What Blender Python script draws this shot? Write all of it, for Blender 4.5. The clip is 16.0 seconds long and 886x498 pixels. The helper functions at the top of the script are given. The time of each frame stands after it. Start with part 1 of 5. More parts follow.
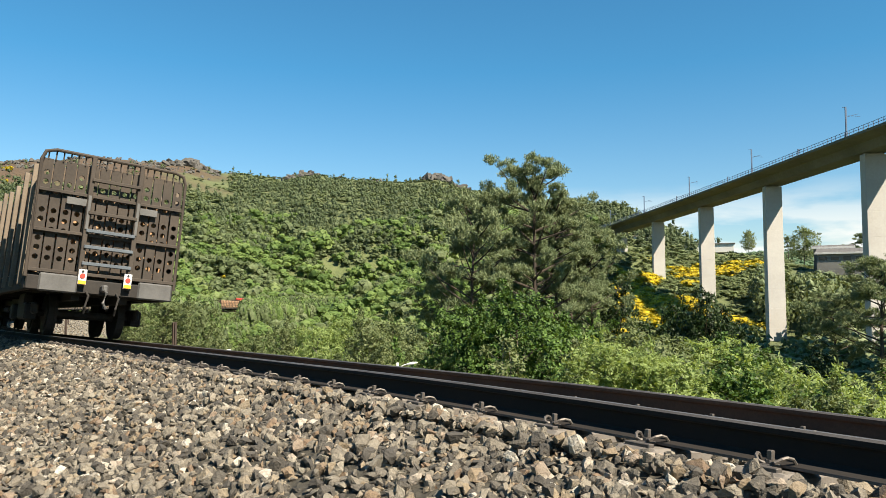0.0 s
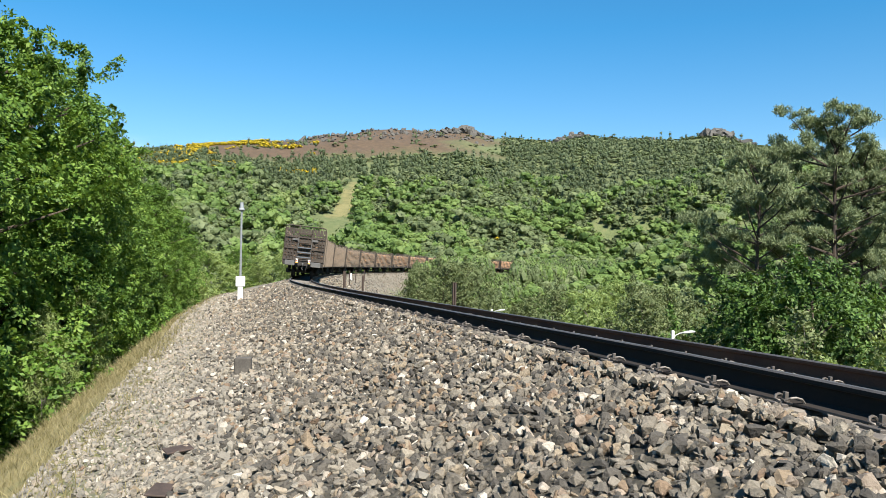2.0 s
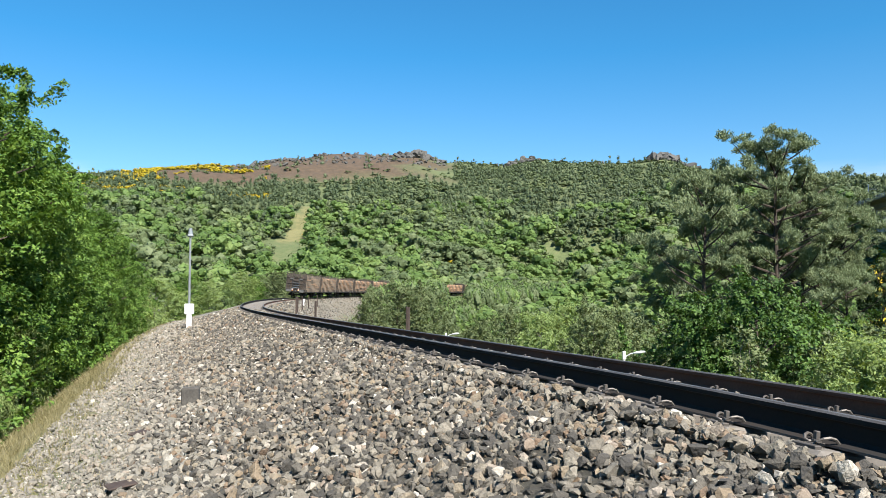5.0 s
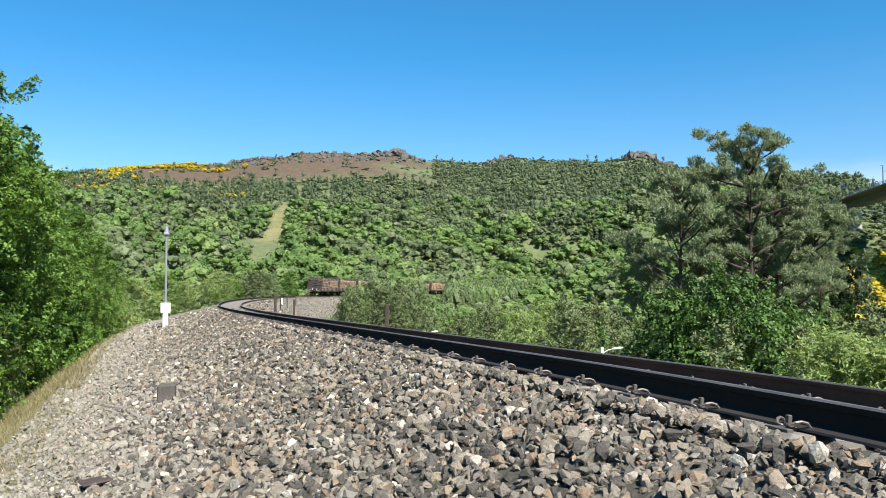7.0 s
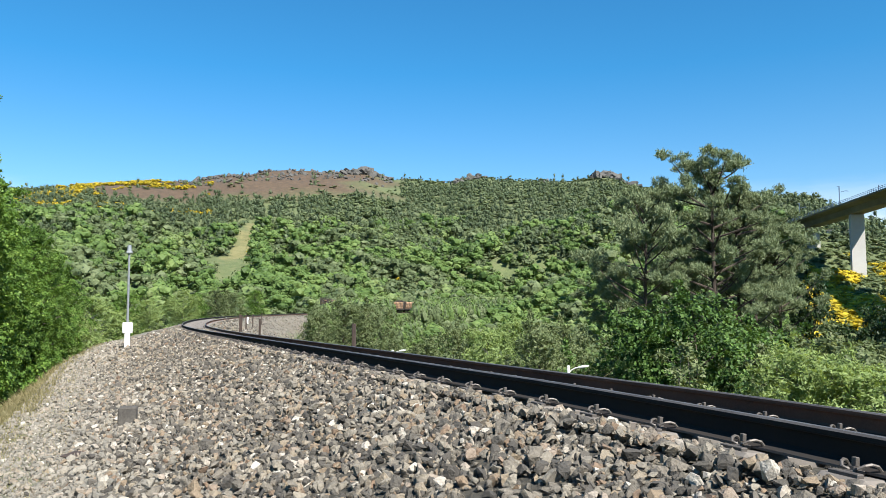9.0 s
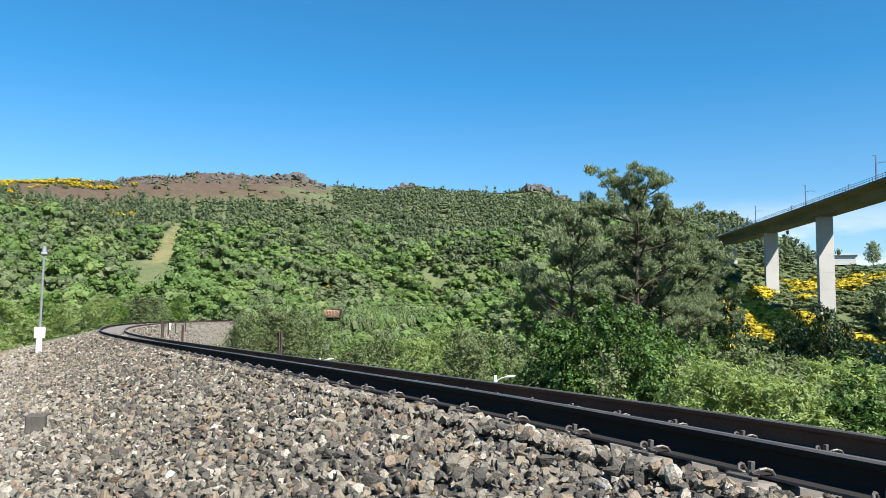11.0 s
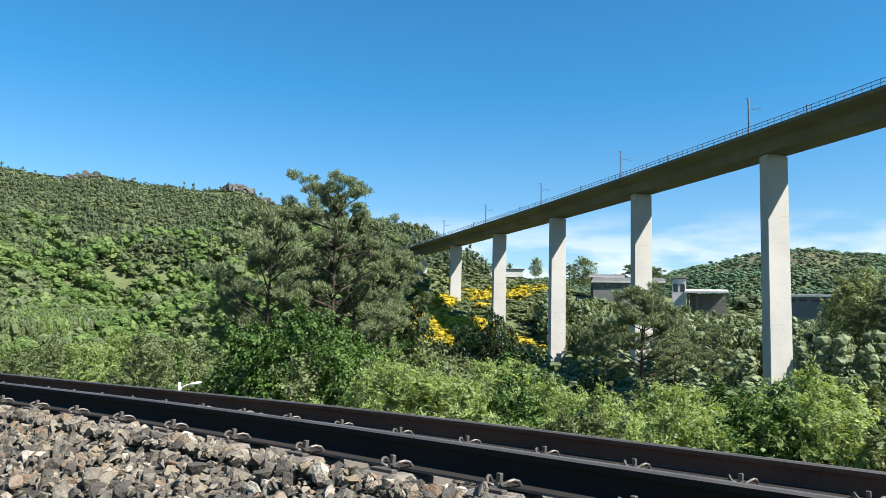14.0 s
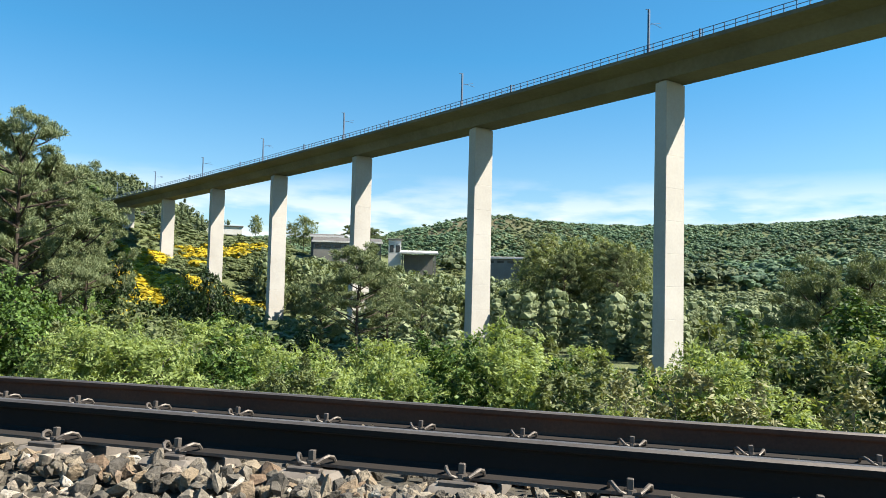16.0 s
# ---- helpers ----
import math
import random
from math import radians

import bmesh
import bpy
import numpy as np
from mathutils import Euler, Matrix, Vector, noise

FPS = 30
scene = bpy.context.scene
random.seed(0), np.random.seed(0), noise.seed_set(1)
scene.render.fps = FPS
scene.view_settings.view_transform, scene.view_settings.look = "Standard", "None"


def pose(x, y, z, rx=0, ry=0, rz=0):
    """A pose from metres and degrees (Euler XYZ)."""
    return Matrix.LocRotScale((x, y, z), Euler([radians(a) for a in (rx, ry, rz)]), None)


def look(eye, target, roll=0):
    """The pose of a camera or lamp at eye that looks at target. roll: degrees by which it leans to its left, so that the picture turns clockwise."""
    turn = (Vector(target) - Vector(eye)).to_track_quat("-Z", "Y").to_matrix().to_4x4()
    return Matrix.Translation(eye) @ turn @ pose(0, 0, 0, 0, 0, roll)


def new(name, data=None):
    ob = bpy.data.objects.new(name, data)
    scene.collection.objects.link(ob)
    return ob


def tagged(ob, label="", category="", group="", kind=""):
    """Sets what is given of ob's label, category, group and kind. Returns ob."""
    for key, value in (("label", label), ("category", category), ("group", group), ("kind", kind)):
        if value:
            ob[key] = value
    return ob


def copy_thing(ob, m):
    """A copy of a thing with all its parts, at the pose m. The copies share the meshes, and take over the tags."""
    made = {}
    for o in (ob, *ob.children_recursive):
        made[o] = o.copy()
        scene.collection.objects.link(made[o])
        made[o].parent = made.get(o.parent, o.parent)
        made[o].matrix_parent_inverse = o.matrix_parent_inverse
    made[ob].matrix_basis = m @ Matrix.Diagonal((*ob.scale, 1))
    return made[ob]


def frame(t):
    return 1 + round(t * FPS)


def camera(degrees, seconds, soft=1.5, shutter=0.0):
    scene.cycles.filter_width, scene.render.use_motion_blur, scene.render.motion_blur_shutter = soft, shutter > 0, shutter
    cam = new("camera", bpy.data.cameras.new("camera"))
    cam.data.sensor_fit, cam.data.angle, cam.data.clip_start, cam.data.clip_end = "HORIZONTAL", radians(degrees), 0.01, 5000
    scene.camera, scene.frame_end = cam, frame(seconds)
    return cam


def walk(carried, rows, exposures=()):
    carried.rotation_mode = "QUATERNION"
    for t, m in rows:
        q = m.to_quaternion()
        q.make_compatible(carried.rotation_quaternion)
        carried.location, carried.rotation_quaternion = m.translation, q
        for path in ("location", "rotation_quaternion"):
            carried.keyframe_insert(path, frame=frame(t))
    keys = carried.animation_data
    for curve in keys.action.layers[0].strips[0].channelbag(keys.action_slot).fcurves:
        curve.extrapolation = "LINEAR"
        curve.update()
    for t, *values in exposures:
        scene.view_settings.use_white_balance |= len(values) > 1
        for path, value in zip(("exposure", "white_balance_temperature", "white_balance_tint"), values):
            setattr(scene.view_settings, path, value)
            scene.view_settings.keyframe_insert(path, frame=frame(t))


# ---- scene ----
cam = camera(62.7, 16.0, 0.85)
PATH = [
    (0, (0.504, 0.254, 0.546), (0.451, 2.249, 0.681), -0.0),
    (0.5, (0.412, 0.387, 0.544), (-0.04, 2.334, 0.616), -0.2),
    (1, (0.414, 0.383, 0.566), (-0.184, 2.291, 0.611), 0.1),
    (1.5, (0.423, 0.378, 0.576), (-0.274, 2.252, 0.593), 0.6),
    (2, (0.406, 0.358, 0.613), (-0.36, 2.205, 0.638), 0.9),
    (2.5, (0.402, 0.35, 0.627), (-0.394, 2.184, 0.661), 0.6),
    (3, (0.413, 0.344, 0.633), (-0.376, 2.182, 0.665), 0.5),
    (3.5, (0.421, 0.352, 0.630), (-0.349, 2.197, 0.663), 0.4),
    (4, (0.433, 0.355, 0.633), (-0.291, 2.219, 0.693), 0.3),
    (4.5, (0.441, 0.347, 0.633), (-0.238, 2.226, 0.722), 0.3),
    (7, (0.457, 0.35, 0.576), (-0.136, 2.258, 0.664), -0.1),
    (7.5, (0.459, 0.347, 0.580), (-0.119, 2.259, 0.671), -0.0),
    (8, (0.473, 0.344, 0.590), (-0.077, 2.264, 0.695), -0.0),
    (10.3, (0.520, 0.258, 0.598), (0.094, 2.205, 0.755), 0.3),
    (10.5, (0.528, 0.258, 0.594), (0.125, 2.211, 0.747), 0.5),
    (11, (0.548, 0.271, 0.589), (0.224, 2.237, 0.753), 0.7),
    (11.5, (0.58, 0.265, 0.580), (0.356, 2.245, 0.753), 0.8),
    (12, (0.599, 0.273, 0.574), (0.487, 2.262, 0.753), 0.9),
    (12.5, (0.624, 0.273, 0.581), (0.606, 2.265, 0.769), 0.8),
    (13, (0.656, 0.268, 0.582), (0.763, 2.256, 0.774), 0.8),
    (13.5, (0.692, 0.248, 0.581), (0.966, 2.219, 0.777), 1.2),
    (14, (0.732, 0.265, 0.580), (1.212, 2.197, 0.771), 1.3),
    (14.5, (0.757, 0.249, 0.577), (1.424, 2.126, 0.754), 1.4),
    (15, (0.806, 0.244, 0.581), (1.675, 2.038, 0.741), 1.3),
    (15.5, (0.827, 0.236, 0.585), (1.848, 1.95, 0.726), 1.4),
    (16, (0.858, 0.22, 0.585), (2.026, 1.841, 0.682), 1.4),
]
walk(cam, [(t, look(eye, target, roll)) for t, eye, target, roll in PATH],
     [(0, 1.45, 7500, 10), (1.5, 1.48, 6700, 10), (7, 1.48, 6350, 10), (10.5, 1.42, 6300, 10), (13, 1.42, 6300, 10), (14, 1.48, 6450, 10), (15, 1.56, 6750, 10), (16, 1.62, 7000, 10)])

# ---------------------------------------------------------------- world, sun
SUN_AZ, SUN_EL = 134.0, 47.5          # degrees clockwise from +y, and above the horizon
world = bpy.data.worlds.new("sky")
scene.world = world
world.use_nodes = True
wn, wl = world.node_tree.nodes, world.node_tree.links
sky = wn.new("ShaderNodeTexSky")
sky.sky_type, sky.sun_disc = "NISHITA", False
sky.sun_elevation, sky.sun_rotation = radians(SUN_EL), radians(SUN_AZ)
sky.altitude, sky.air_density, sky.dust_density, sky.ozone_density = 300, 1.0, 0.3, 2.5
tint = wn.new("ShaderNodeMix")          # the clear mountain air of the day, bluer than the model's
tint.data_type, tint.blend_type = "RGBA", "MULTIPLY"
tint.inputs[0].default_value = 1.0
wl.new(sky.outputs[0], tint.inputs[6])
wc = wn.new("ShaderNodeTexCoord").outputs["Generated"]
wsep = wn.new("ShaderNodeSeparateXYZ")
wl.new(wc, wsep.inputs[0])
whaze = wn.new("ShaderNodeValToRGB")       # paler towards the horizon
whaze.color_ramp.elements[0].position, whaze.color_ramp.elements[0].color = 0.03, (0.90, 1.0, 1.08, 1)
whaze.color_ramp.elements[1].position, whaze.color_ramp.elements[1].color = 0.30, (0.315, 1.0, 1.27, 1)
wl.new(wsep.outputs[2], whaze.inputs[0])
wl.new(whaze.outputs[0], tint.inputs[7])
# a few thin clouds low over the far hills
wnoise = wn.new("ShaderNodeTexNoise")
wmap = wn.new("ShaderNodeMapping")
wmap.inputs["Scale"].default_value = (5, 5, 22)
wl.new(wc, wmap.inputs[0])
wl.new(wmap.outputs[0], wnoise.inputs["Vector"])
wnoise.inputs["Scale"].default_value, wnoise.inputs["Detail"].default_value = 1.6, 6
wlow = wn.new("ShaderNodeMapRange")
wl.new(wsep.outputs[2], wlow.inputs[0])
wlow.inputs[1].default_value, wlow.inputs[2].default_value, wlow.inputs[3].default_value, wlow.inputs[4].default_value = 0.06, 0.15, 1.0, 0.0
wthr = wn.new("ShaderNodeMapRange")
wl.new(wnoise.outputs["Fac"], wthr.inputs[0])
wthr.inputs[1].default_value, wthr.inputs[2].default_value = 0.42, 0.60
wfac = wn.new("ShaderNodeMath")
wfac.operation = "MULTIPLY"
wl.new(wlow.outputs[0], wfac.inputs[0])
wl.new(wthr.outputs[0], wfac.inputs[1])
cloud = wn.new("ShaderNodeMix")
cloud.data_type = "RGBA"
wl.new(wfac.outputs[0], cloud.inputs[0])
wl.new(tint.outputs[2], cloud.inputs[6])
cloud.inputs[7].default_value = (7.4, 7.9, 8.4, 1)
wl.new(cloud.outputs[2], wn["Background"].inputs[0])
wn["Background"].inputs[1].default_value = 0.0506
sun = new("sun", bpy.data.lights.new("sun", "SUN"))
sun.data.energy, sun.data.angle, sun.data.color = 5.0, radians(0.53), (1.0, 0.95, 0.86)
ca, sa, ce, se = math.cos(radians(SUN_AZ)), math.sin(radians(SUN_AZ)), math.cos(radians(SUN_EL)), math.sin(radians(SUN_EL))
sun.matrix_world = look((sa * ce * 100, ca * ce * 100, se * 100), (0, 0, 0))


# ---------------------------------------------------------------- materials
def material(name, rough=0.8, metal=0.0):
    m = bpy.data.materials.new(name)
    m.use_nodes = True
    b = m.node_tree.nodes["Principled BSDF"]
    b.inputs["Roughness"].default_value, b.inputs["Metallic"].default_value = rough, metal
    return m, m.node_tree.nodes, m.node_tree.links, b


def ramp(nodes, links, src, stops):
    r = nodes.new("ShaderNodeValToRGB")
    el = r.color_ramp.elements
    while len(el) < len(stops):
        el.new(0.5)
    for e, (p, c) in zip(el, stops):
        e.position, e.color = p, (*c, 1)
    links.new(src, r.inputs[0])
    return r.outputs[0]


def noise_of(nodes, links, scale, detail=4, rough=0.6, coord=None):
    n = nodes.new("ShaderNodeTexNoise")
    n.inputs["Scale"].default_value, n.inputs["Detail"].default_value, n.inputs["Roughness"].default_value = scale, detail, rough
    if coord is None:
        coord = nodes.new("ShaderNodeTexCoord").outputs["Object"]
    links.new(coord, n.inputs["Vector"])
    return n.outputs["Fac"]


def mixed(nodes, links, fac, a, b, mode="MIX"):
    m = nodes.new("ShaderNodeMix")
    m.data_type, m.blend_type = "RGBA", mode
    for sock, v in ((m.inputs[0], fac), (m.inputs[6], a), (m.inputs[7], b)):
        if isinstance(v, (int, float)):
            sock.default_value = v
        elif isinstance(v, tuple):
            sock.default_value = (*v, 1)
        else:
            links.new(v, sock)
    return m.outputs[2]


def calc(nodes, links, op, a, b=0.0, c=0.0):
    m = nodes.new("ShaderNodeMath")
    m.operation = op
    for sock, v in zip(m.inputs, (a, b, c)):
        if isinstance(v, (int, float)):
            sock.default_value = v
        else:
            links.new(v, sock)
    return m.outputs[0]


def bumped(nodes, links, bsdf, height, strength=0.4, distance=0.02):
    b = nodes.new("ShaderNodeBump")
    b.inputs["Strength"].default_value, b.inputs["Distance"].default_value = strength, distance
    links.new(height, b.inputs["Height"])
    links.new(b.outputs[0], bsdf.inputs["Normal"])


def surface(name, stops, scale=3.0, rough=0.8, metal=0.0, fine=40.0, bump=0.3, dist=0.01):
    """A surface whose colour wanders between the stops at two scales, with fine relief."""
    m, nodes, links, b = material(name, rough, metal)
    big, small = noise_of(nodes, links, scale, 5), noise_of(nodes, links, fine, 4)
    f = calc(nodes, links, "ADD", calc(nodes, links, "MULTIPLY", big, 0.65), calc(nodes, links, "MULTIPLY", small, 0.35))
    links.new(ramp(nodes, links, f, stops), b.inputs["Base Color"])
    bumped(nodes, links, b, small, bump, dist)
    return m


def leaf_material(name, dark, mid, light, patch=0.25, translucent=0.35, each=0.45, relief=0.0):
    """Leaves: a tint for each leaf, and paler and darker sprays a metre or more across."""
    m, nodes, links, b = material(name, 0.55)
    rnd = nodes.new("ShaderNodeNewGeometry").outputs["Random Per Island"]
    pos = nodes.new("ShaderNodeNewGeometry").outputs["Position"]
    spray = noise_of(nodes, links, patch, 3, 0.6, pos)
    f = calc(nodes, links, "ADD", calc(nodes, links, "MULTIPLY", rnd, each), calc(nodes, links, "MULTIPLY", spray, 1.0 - each))
    col = ramp(nodes, links, f, [(0.22 if each > 0.3 else 0.32, dark), (0.5, mid), (0.78 if each > 0.3 else 0.68, light)])
    links.new(col, b.inputs["Base Color"])
    b.inputs["Specular IOR Level"].default_value = 0.25
    if relief:                               # leafy clumps too small and far to stand out singly
        clump = noise_of(nodes, links, relief, 4, 0.75, pos)
        col = mixed(nodes, links, 0.75, col, ramp(nodes, links, clump, [(0.30, (0.74, 0.76, 0.72)), (0.65, (1.18, 1.18, 1.16))]), "MULTIPLY")
        links.new(col, b.inputs["Base Color"])
        bumped(nodes, links, b, clump, 0.7, 0.35 / relief)
    t = nodes.new("ShaderNodeBsdfTranslucent")
    links.new(mixed(nodes, links, 1.0, col, (1.0, 0.95, 0.45), "MULTIPLY"), t.inputs[0])
    mix = nodes.new("ShaderNodeMixShader")
    mix.inputs[0].default_value = translucent
    links.new(b.outputs[0], mix.inputs[1])
    links.new(t.outputs[0], mix.inputs[2])
    links.new(mix.outputs[0], nodes["Material Output"].inputs[0])
    return m


LEAF_OAK = leaf_material("oak_leaves", (0.032, 0.070, 0.011), (0.094, 0.178, 0.029), (0.215, 0.315, 0.066), 0.8, 0.42, 0.35)
# dark oak green, lowered further for the deep shadows in the round crowns
LEAF_ROUND_SHADED = leaf_material("shaded_oak_leaves", (0.018, 0.042, 0.009), (0.052, 0.104, 0.021), (0.112, 0.190, 0.042), 0.5, 0.3)
LEAF_WILLOW = leaf_material("willow_leaves", (0.135, 0.190, 0.062), (0.235, 0.310, 0.108), (0.330, 0.410, 0.170), 0.5, 0.5)
LEAF_HILL = leaf_material("hill_leaves", (0.054, 0.094, 0.025), (0.108, 0.172, 0.047), (0.172, 0.236, 0.074), 0.05, 0.35, 0.2, 0.9)
LEAF_PALE = leaf_material("pale_leaves", (0.085, 0.125, 0.040), (0.142, 0.195, 0.066), (0.205, 0.252, 0.100), 0.07, 0.35, 0.2, 0.9)
LEAF_UPLAND = leaf_material("upland_leaves", (0.038, 0.056, 0.027), (0.076, 0.102, 0.050), (0.122, 0.150, 0.080), 0.05, 0.25, 0.2, 0.8)
LEAF_SCRUB = leaf_material("scrub_leaves", (0.056, 0.078, 0.032), (0.098, 0.128, 0.056), (0.150, 0.182, 0.088), 0.06, 0.3, 0.2, 0.9)
# leaf green made bluer and paler: distance haze mixed into the colour
LEAF_HAZY = leaf_material("hazy_leaves", (0.050, 0.095, 0.055), (0.088, 0.148, 0.085), (0.130, 0.200, 0.115), 0.02, 0.25, 0.2, 0.3)
LEAF_GREY = leaf_material("grey_green_leaves", (0.066, 0.09, 0.036), (0.12, 0.153, 0.063), (0.186, 0.216, 0.105), 0.4)
LEAF_EVER = leaf_material("evergreen_leaves", (0.090, 0.120, 0.060), (0.180, 0.225, 0.110), (0.290, 0.335, 0.175), 0.4, 0.45)
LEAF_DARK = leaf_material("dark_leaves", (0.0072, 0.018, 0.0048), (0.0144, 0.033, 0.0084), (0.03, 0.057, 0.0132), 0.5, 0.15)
LEAF_PINE = leaf_material("pine_needles", (0.075, 0.104, 0.050), (0.142, 0.180, 0.090), (0.220, 0.258, 0.140), 0.6, 0.2)
LEAF_BROOM = leaf_material("broom_flowers", (0.10, 0.12, 0.02), (0.36, 0.27, 0.014), (0.56, 0.42, 0.022), 0.35, 0.2)
LEAF_DRY = leaf_material("dry_scrub", (0.095, 0.105, 0.050), (0.165, 0.175, 0.085), (0.245, 0.245, 0.130), 0.6, 0.2)
GRASS_DRY = leaf_material("dry_grass", (0.105, 0.095, 0.042), (0.190, 0.165, 0.082), (0.275, 0.240, 0.130), 0.7, 0.3)
BARK = surface("bark", [(0.3, (0.027, 0.0192, 0.0132)), (0.7, (0.09, 0.069, 0.051))], 2.0, 0.9, 0, 18, 0.8, 0.03)
BARK_PINE = surface("pine_bark", [(0.3, (0.018, 0.0132, 0.0108)), (0.7, (0.06, 0.042, 0.03))], 2.0, 0.9, 0, 14, 0.8, 0.03)
BARK_PALE = surface("pale_bark", [(0.3, (0.096, 0.084, 0.066)), (0.7, (0.204, 0.186, 0.162))], 2.0, 0.9, 0, 18, 0.6, 0.02)
# rust taken down to near-black for the shade on the near rail's web
RUST_SHADED = surface("shaded_rusty_rail_web", [(0.3, (0.0042, 0.003, 0.0024)), (0.55, (0.0084, 0.0054, 0.0042)), (0.8, (0.018, 0.0102, 0.0066))], 1.2, 0.95, 0.0, 60, 0.3, 0.003)
STEEL = surface("worn_rail_head", [(0.3, (0.084, 0.072, 0.066)), (0.7, (0.156, 0.141, 0.129))], 3.0, 0.5, 0.6, 90, 0.1, 0.001)
CLIP = surface("clip_iron", [(0.3, (0.06, 0.051, 0.045)), (0.7, (0.144, 0.129, 0.117))], 8.0, 0.6, 0.5, 120, 0.3, 0.002)
SLEEPER = surface("weathered_concrete_sleeper", [(0.3, (0.078, 0.066, 0.057)), (0.7, (0.162, 0.144, 0.126))], 3.0, 0.9, 0, 50, 0.4, 0.004)
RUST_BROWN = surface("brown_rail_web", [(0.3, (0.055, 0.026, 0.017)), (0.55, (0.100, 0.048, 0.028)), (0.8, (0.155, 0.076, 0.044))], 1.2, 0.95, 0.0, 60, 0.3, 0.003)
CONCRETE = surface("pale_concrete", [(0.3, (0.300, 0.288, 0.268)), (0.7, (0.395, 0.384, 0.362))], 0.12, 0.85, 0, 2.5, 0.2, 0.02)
# olive stains, plus the shade of the girder's visible side as darker colour
DECK_SHADED = surface("shaded_deck_concrete", [(0.3, (0.080, 0.075, 0.052)), (0.5, (0.115, 0.108, 0.078)), (0.75, (0.165, 0.155, 0.118))], 0.10, 0.85, 0, 1.5, 0.2, 0.02)
RAILING = surface("blue_grey_railing", [(0.3, (0.050, 0.080, 0.130)), (0.7, (0.085, 0.125, 0.190))], 2.0, 0.5, 0.3, 40, 0.1, 0.002)
BLOCK = surface("old_block_concrete", [(0.3, (0.03, 0.0258, 0.0216)), (0.7, (0.09, 0.081, 0.069))], 5.0, 0.9, 0, 40, 0.5, 0.006)
GALV = surface("galvanised_steel", [(0.3, (0.20, 0.215, 0.225)), (0.7, (0.32, 0.335, 0.345))], 3.0, 0.45, 0.5, 50, 0.1, 0.002)
WHITE = surface("white_paint", [(0.3, (0.44, 0.44, 0.43)), (0.7, (0.56, 0.56, 0.55))], 2.0, 0.55, 0, 30, 0.1, 0.002)
POST = surface("old_rail_post", [(0.3, (0.027, 0.0192, 0.0168)), (0.7, (0.066, 0.045, 0.036))], 4.0, 0.85, 0.2, 40, 0.4, 0.004)


# ---------------------------------------------------------------- mesh tools
def mesh_of(name, verts, faces, mat=None, smooth=False):
    """A mesh from an array of places and an array of faces that all have the same number of corners."""
    verts, faces = np.asarray(verts, np.float32), np.asarray(faces, np.int32)
    me = bpy.data.meshes.new(name)
    k = faces.shape[1]
    me.vertices.add(len(verts))
    me.vertices.foreach_set("co", verts.ravel())
    me.loops.add(faces.size)
    me.loops.foreach_set("vertex_index", faces.ravel())
    me.polygons.add(len(faces))
    me.polygons.foreach_set("loop_start", np.arange(0, faces.size, k, dtype=np.int32))
    me.polygons.foreach_set("use_smooth", np.full(len(faces), smooth))
    me.update(calc_edges=True)
    if mat:
        me.materials.append(mat)
    return me


def part(name, bm, mat, parent=None, label="", smooth=False):
    """Links a bmesh or a mesh as one object under a thing or a part."""
    if isinstance(bm, bmesh.types.BMesh):
        me = bpy.data.meshes.new(name)
        bmesh.ops.recalc_face_normals(bm, faces=bm.faces)
        bm.to_mesh(me)
        bm.free()
        me.materials.append(mat)
        if smooth:
            for p in me.polygons:
                p.use_smooth = True
    else:
        me = bm
    ob = new(name, me)
    ob.parent = parent
    if label:
        tagged(ob, label)
    return ob


def empty(name, m=None):
    ob = new(name)
    if m is not None:
        ob.matrix_basis = m
    return ob


def box(bm, x0, x1, y0, y1, z0, z1, bevel=0.0, m=None):
    r = bmesh.ops.create_cube(bm, size=1)
    vs = r["verts"]
    bmesh.ops.scale(bm, vec=(x1 - x0, y1 - y0, z1 - z0), verts=vs)
    bmesh.ops.translate(bm, vec=((x0 + x1) / 2, (y0 + y1) / 2, (z0 + z1) / 2), verts=vs)
    if bevel:
        es = list({e for v in vs for e in v.link_edges})
        out = bmesh.ops.bevel(bm, geom=es, offset=bevel, segments=1, affect="EDGES")
        vs = list({v for f in out["faces"] for v in f.verts} | {v for v in vs if v.is_valid})
    if m is not None:
        bmesh.ops.transform(bm, matrix=m, verts=vs)
    return bm


def rod(bm, a, b, r0, r1=None, sides=8):
    a, b = Vector(a), Vector(b)
    d = b - a
    m = Matrix.Translation((a + b) / 2) @ d.to_track_quat("Z", "Y").to_matrix().to_4x4()
    bmesh.ops.create_cone(bm, cap_ends=True, segments=sides, radius1=r0, radius2=r0 if r1 is None else r1, depth=d.length, matrix=m)
    return bm


def tube(bm, pts, r, sides=6):
    """A bent round bar through the points."""
    pts = [Vector(p) for p in pts]
    rings = []
    for i, p in enumerate(pts):
        d = (pts[min(i + 1, len(pts) - 1)] - pts[max(i - 1, 0)]).normalized()
        q = d.to_track_quat("Z", "Y").to_matrix()
        rings.append([bm.verts.new(p + q @ Vector((r * math.cos(6.2832 * k / sides), r * math.sin(6.2832 * k / sides), 0))) for k in range(sides)])
    for a, b in zip(rings, rings[1:]):
        for k in range(sides):
            bm.faces.new((a[k], a[(k + 1) % sides], b[(k + 1) % sides], b[k]))
    bm.faces.new(rings[0][::-1])
    bm.faces.new(rings[-1])
    return bm


# ---------------------------------------------------------------- the line of the track
HEAD, BEND, RADIUS, CANT, GAUGE = radians(39.3), 20.0, 300.0, 0.145 / 1.5, 1.5
START = np.array((1.481, 3.821))
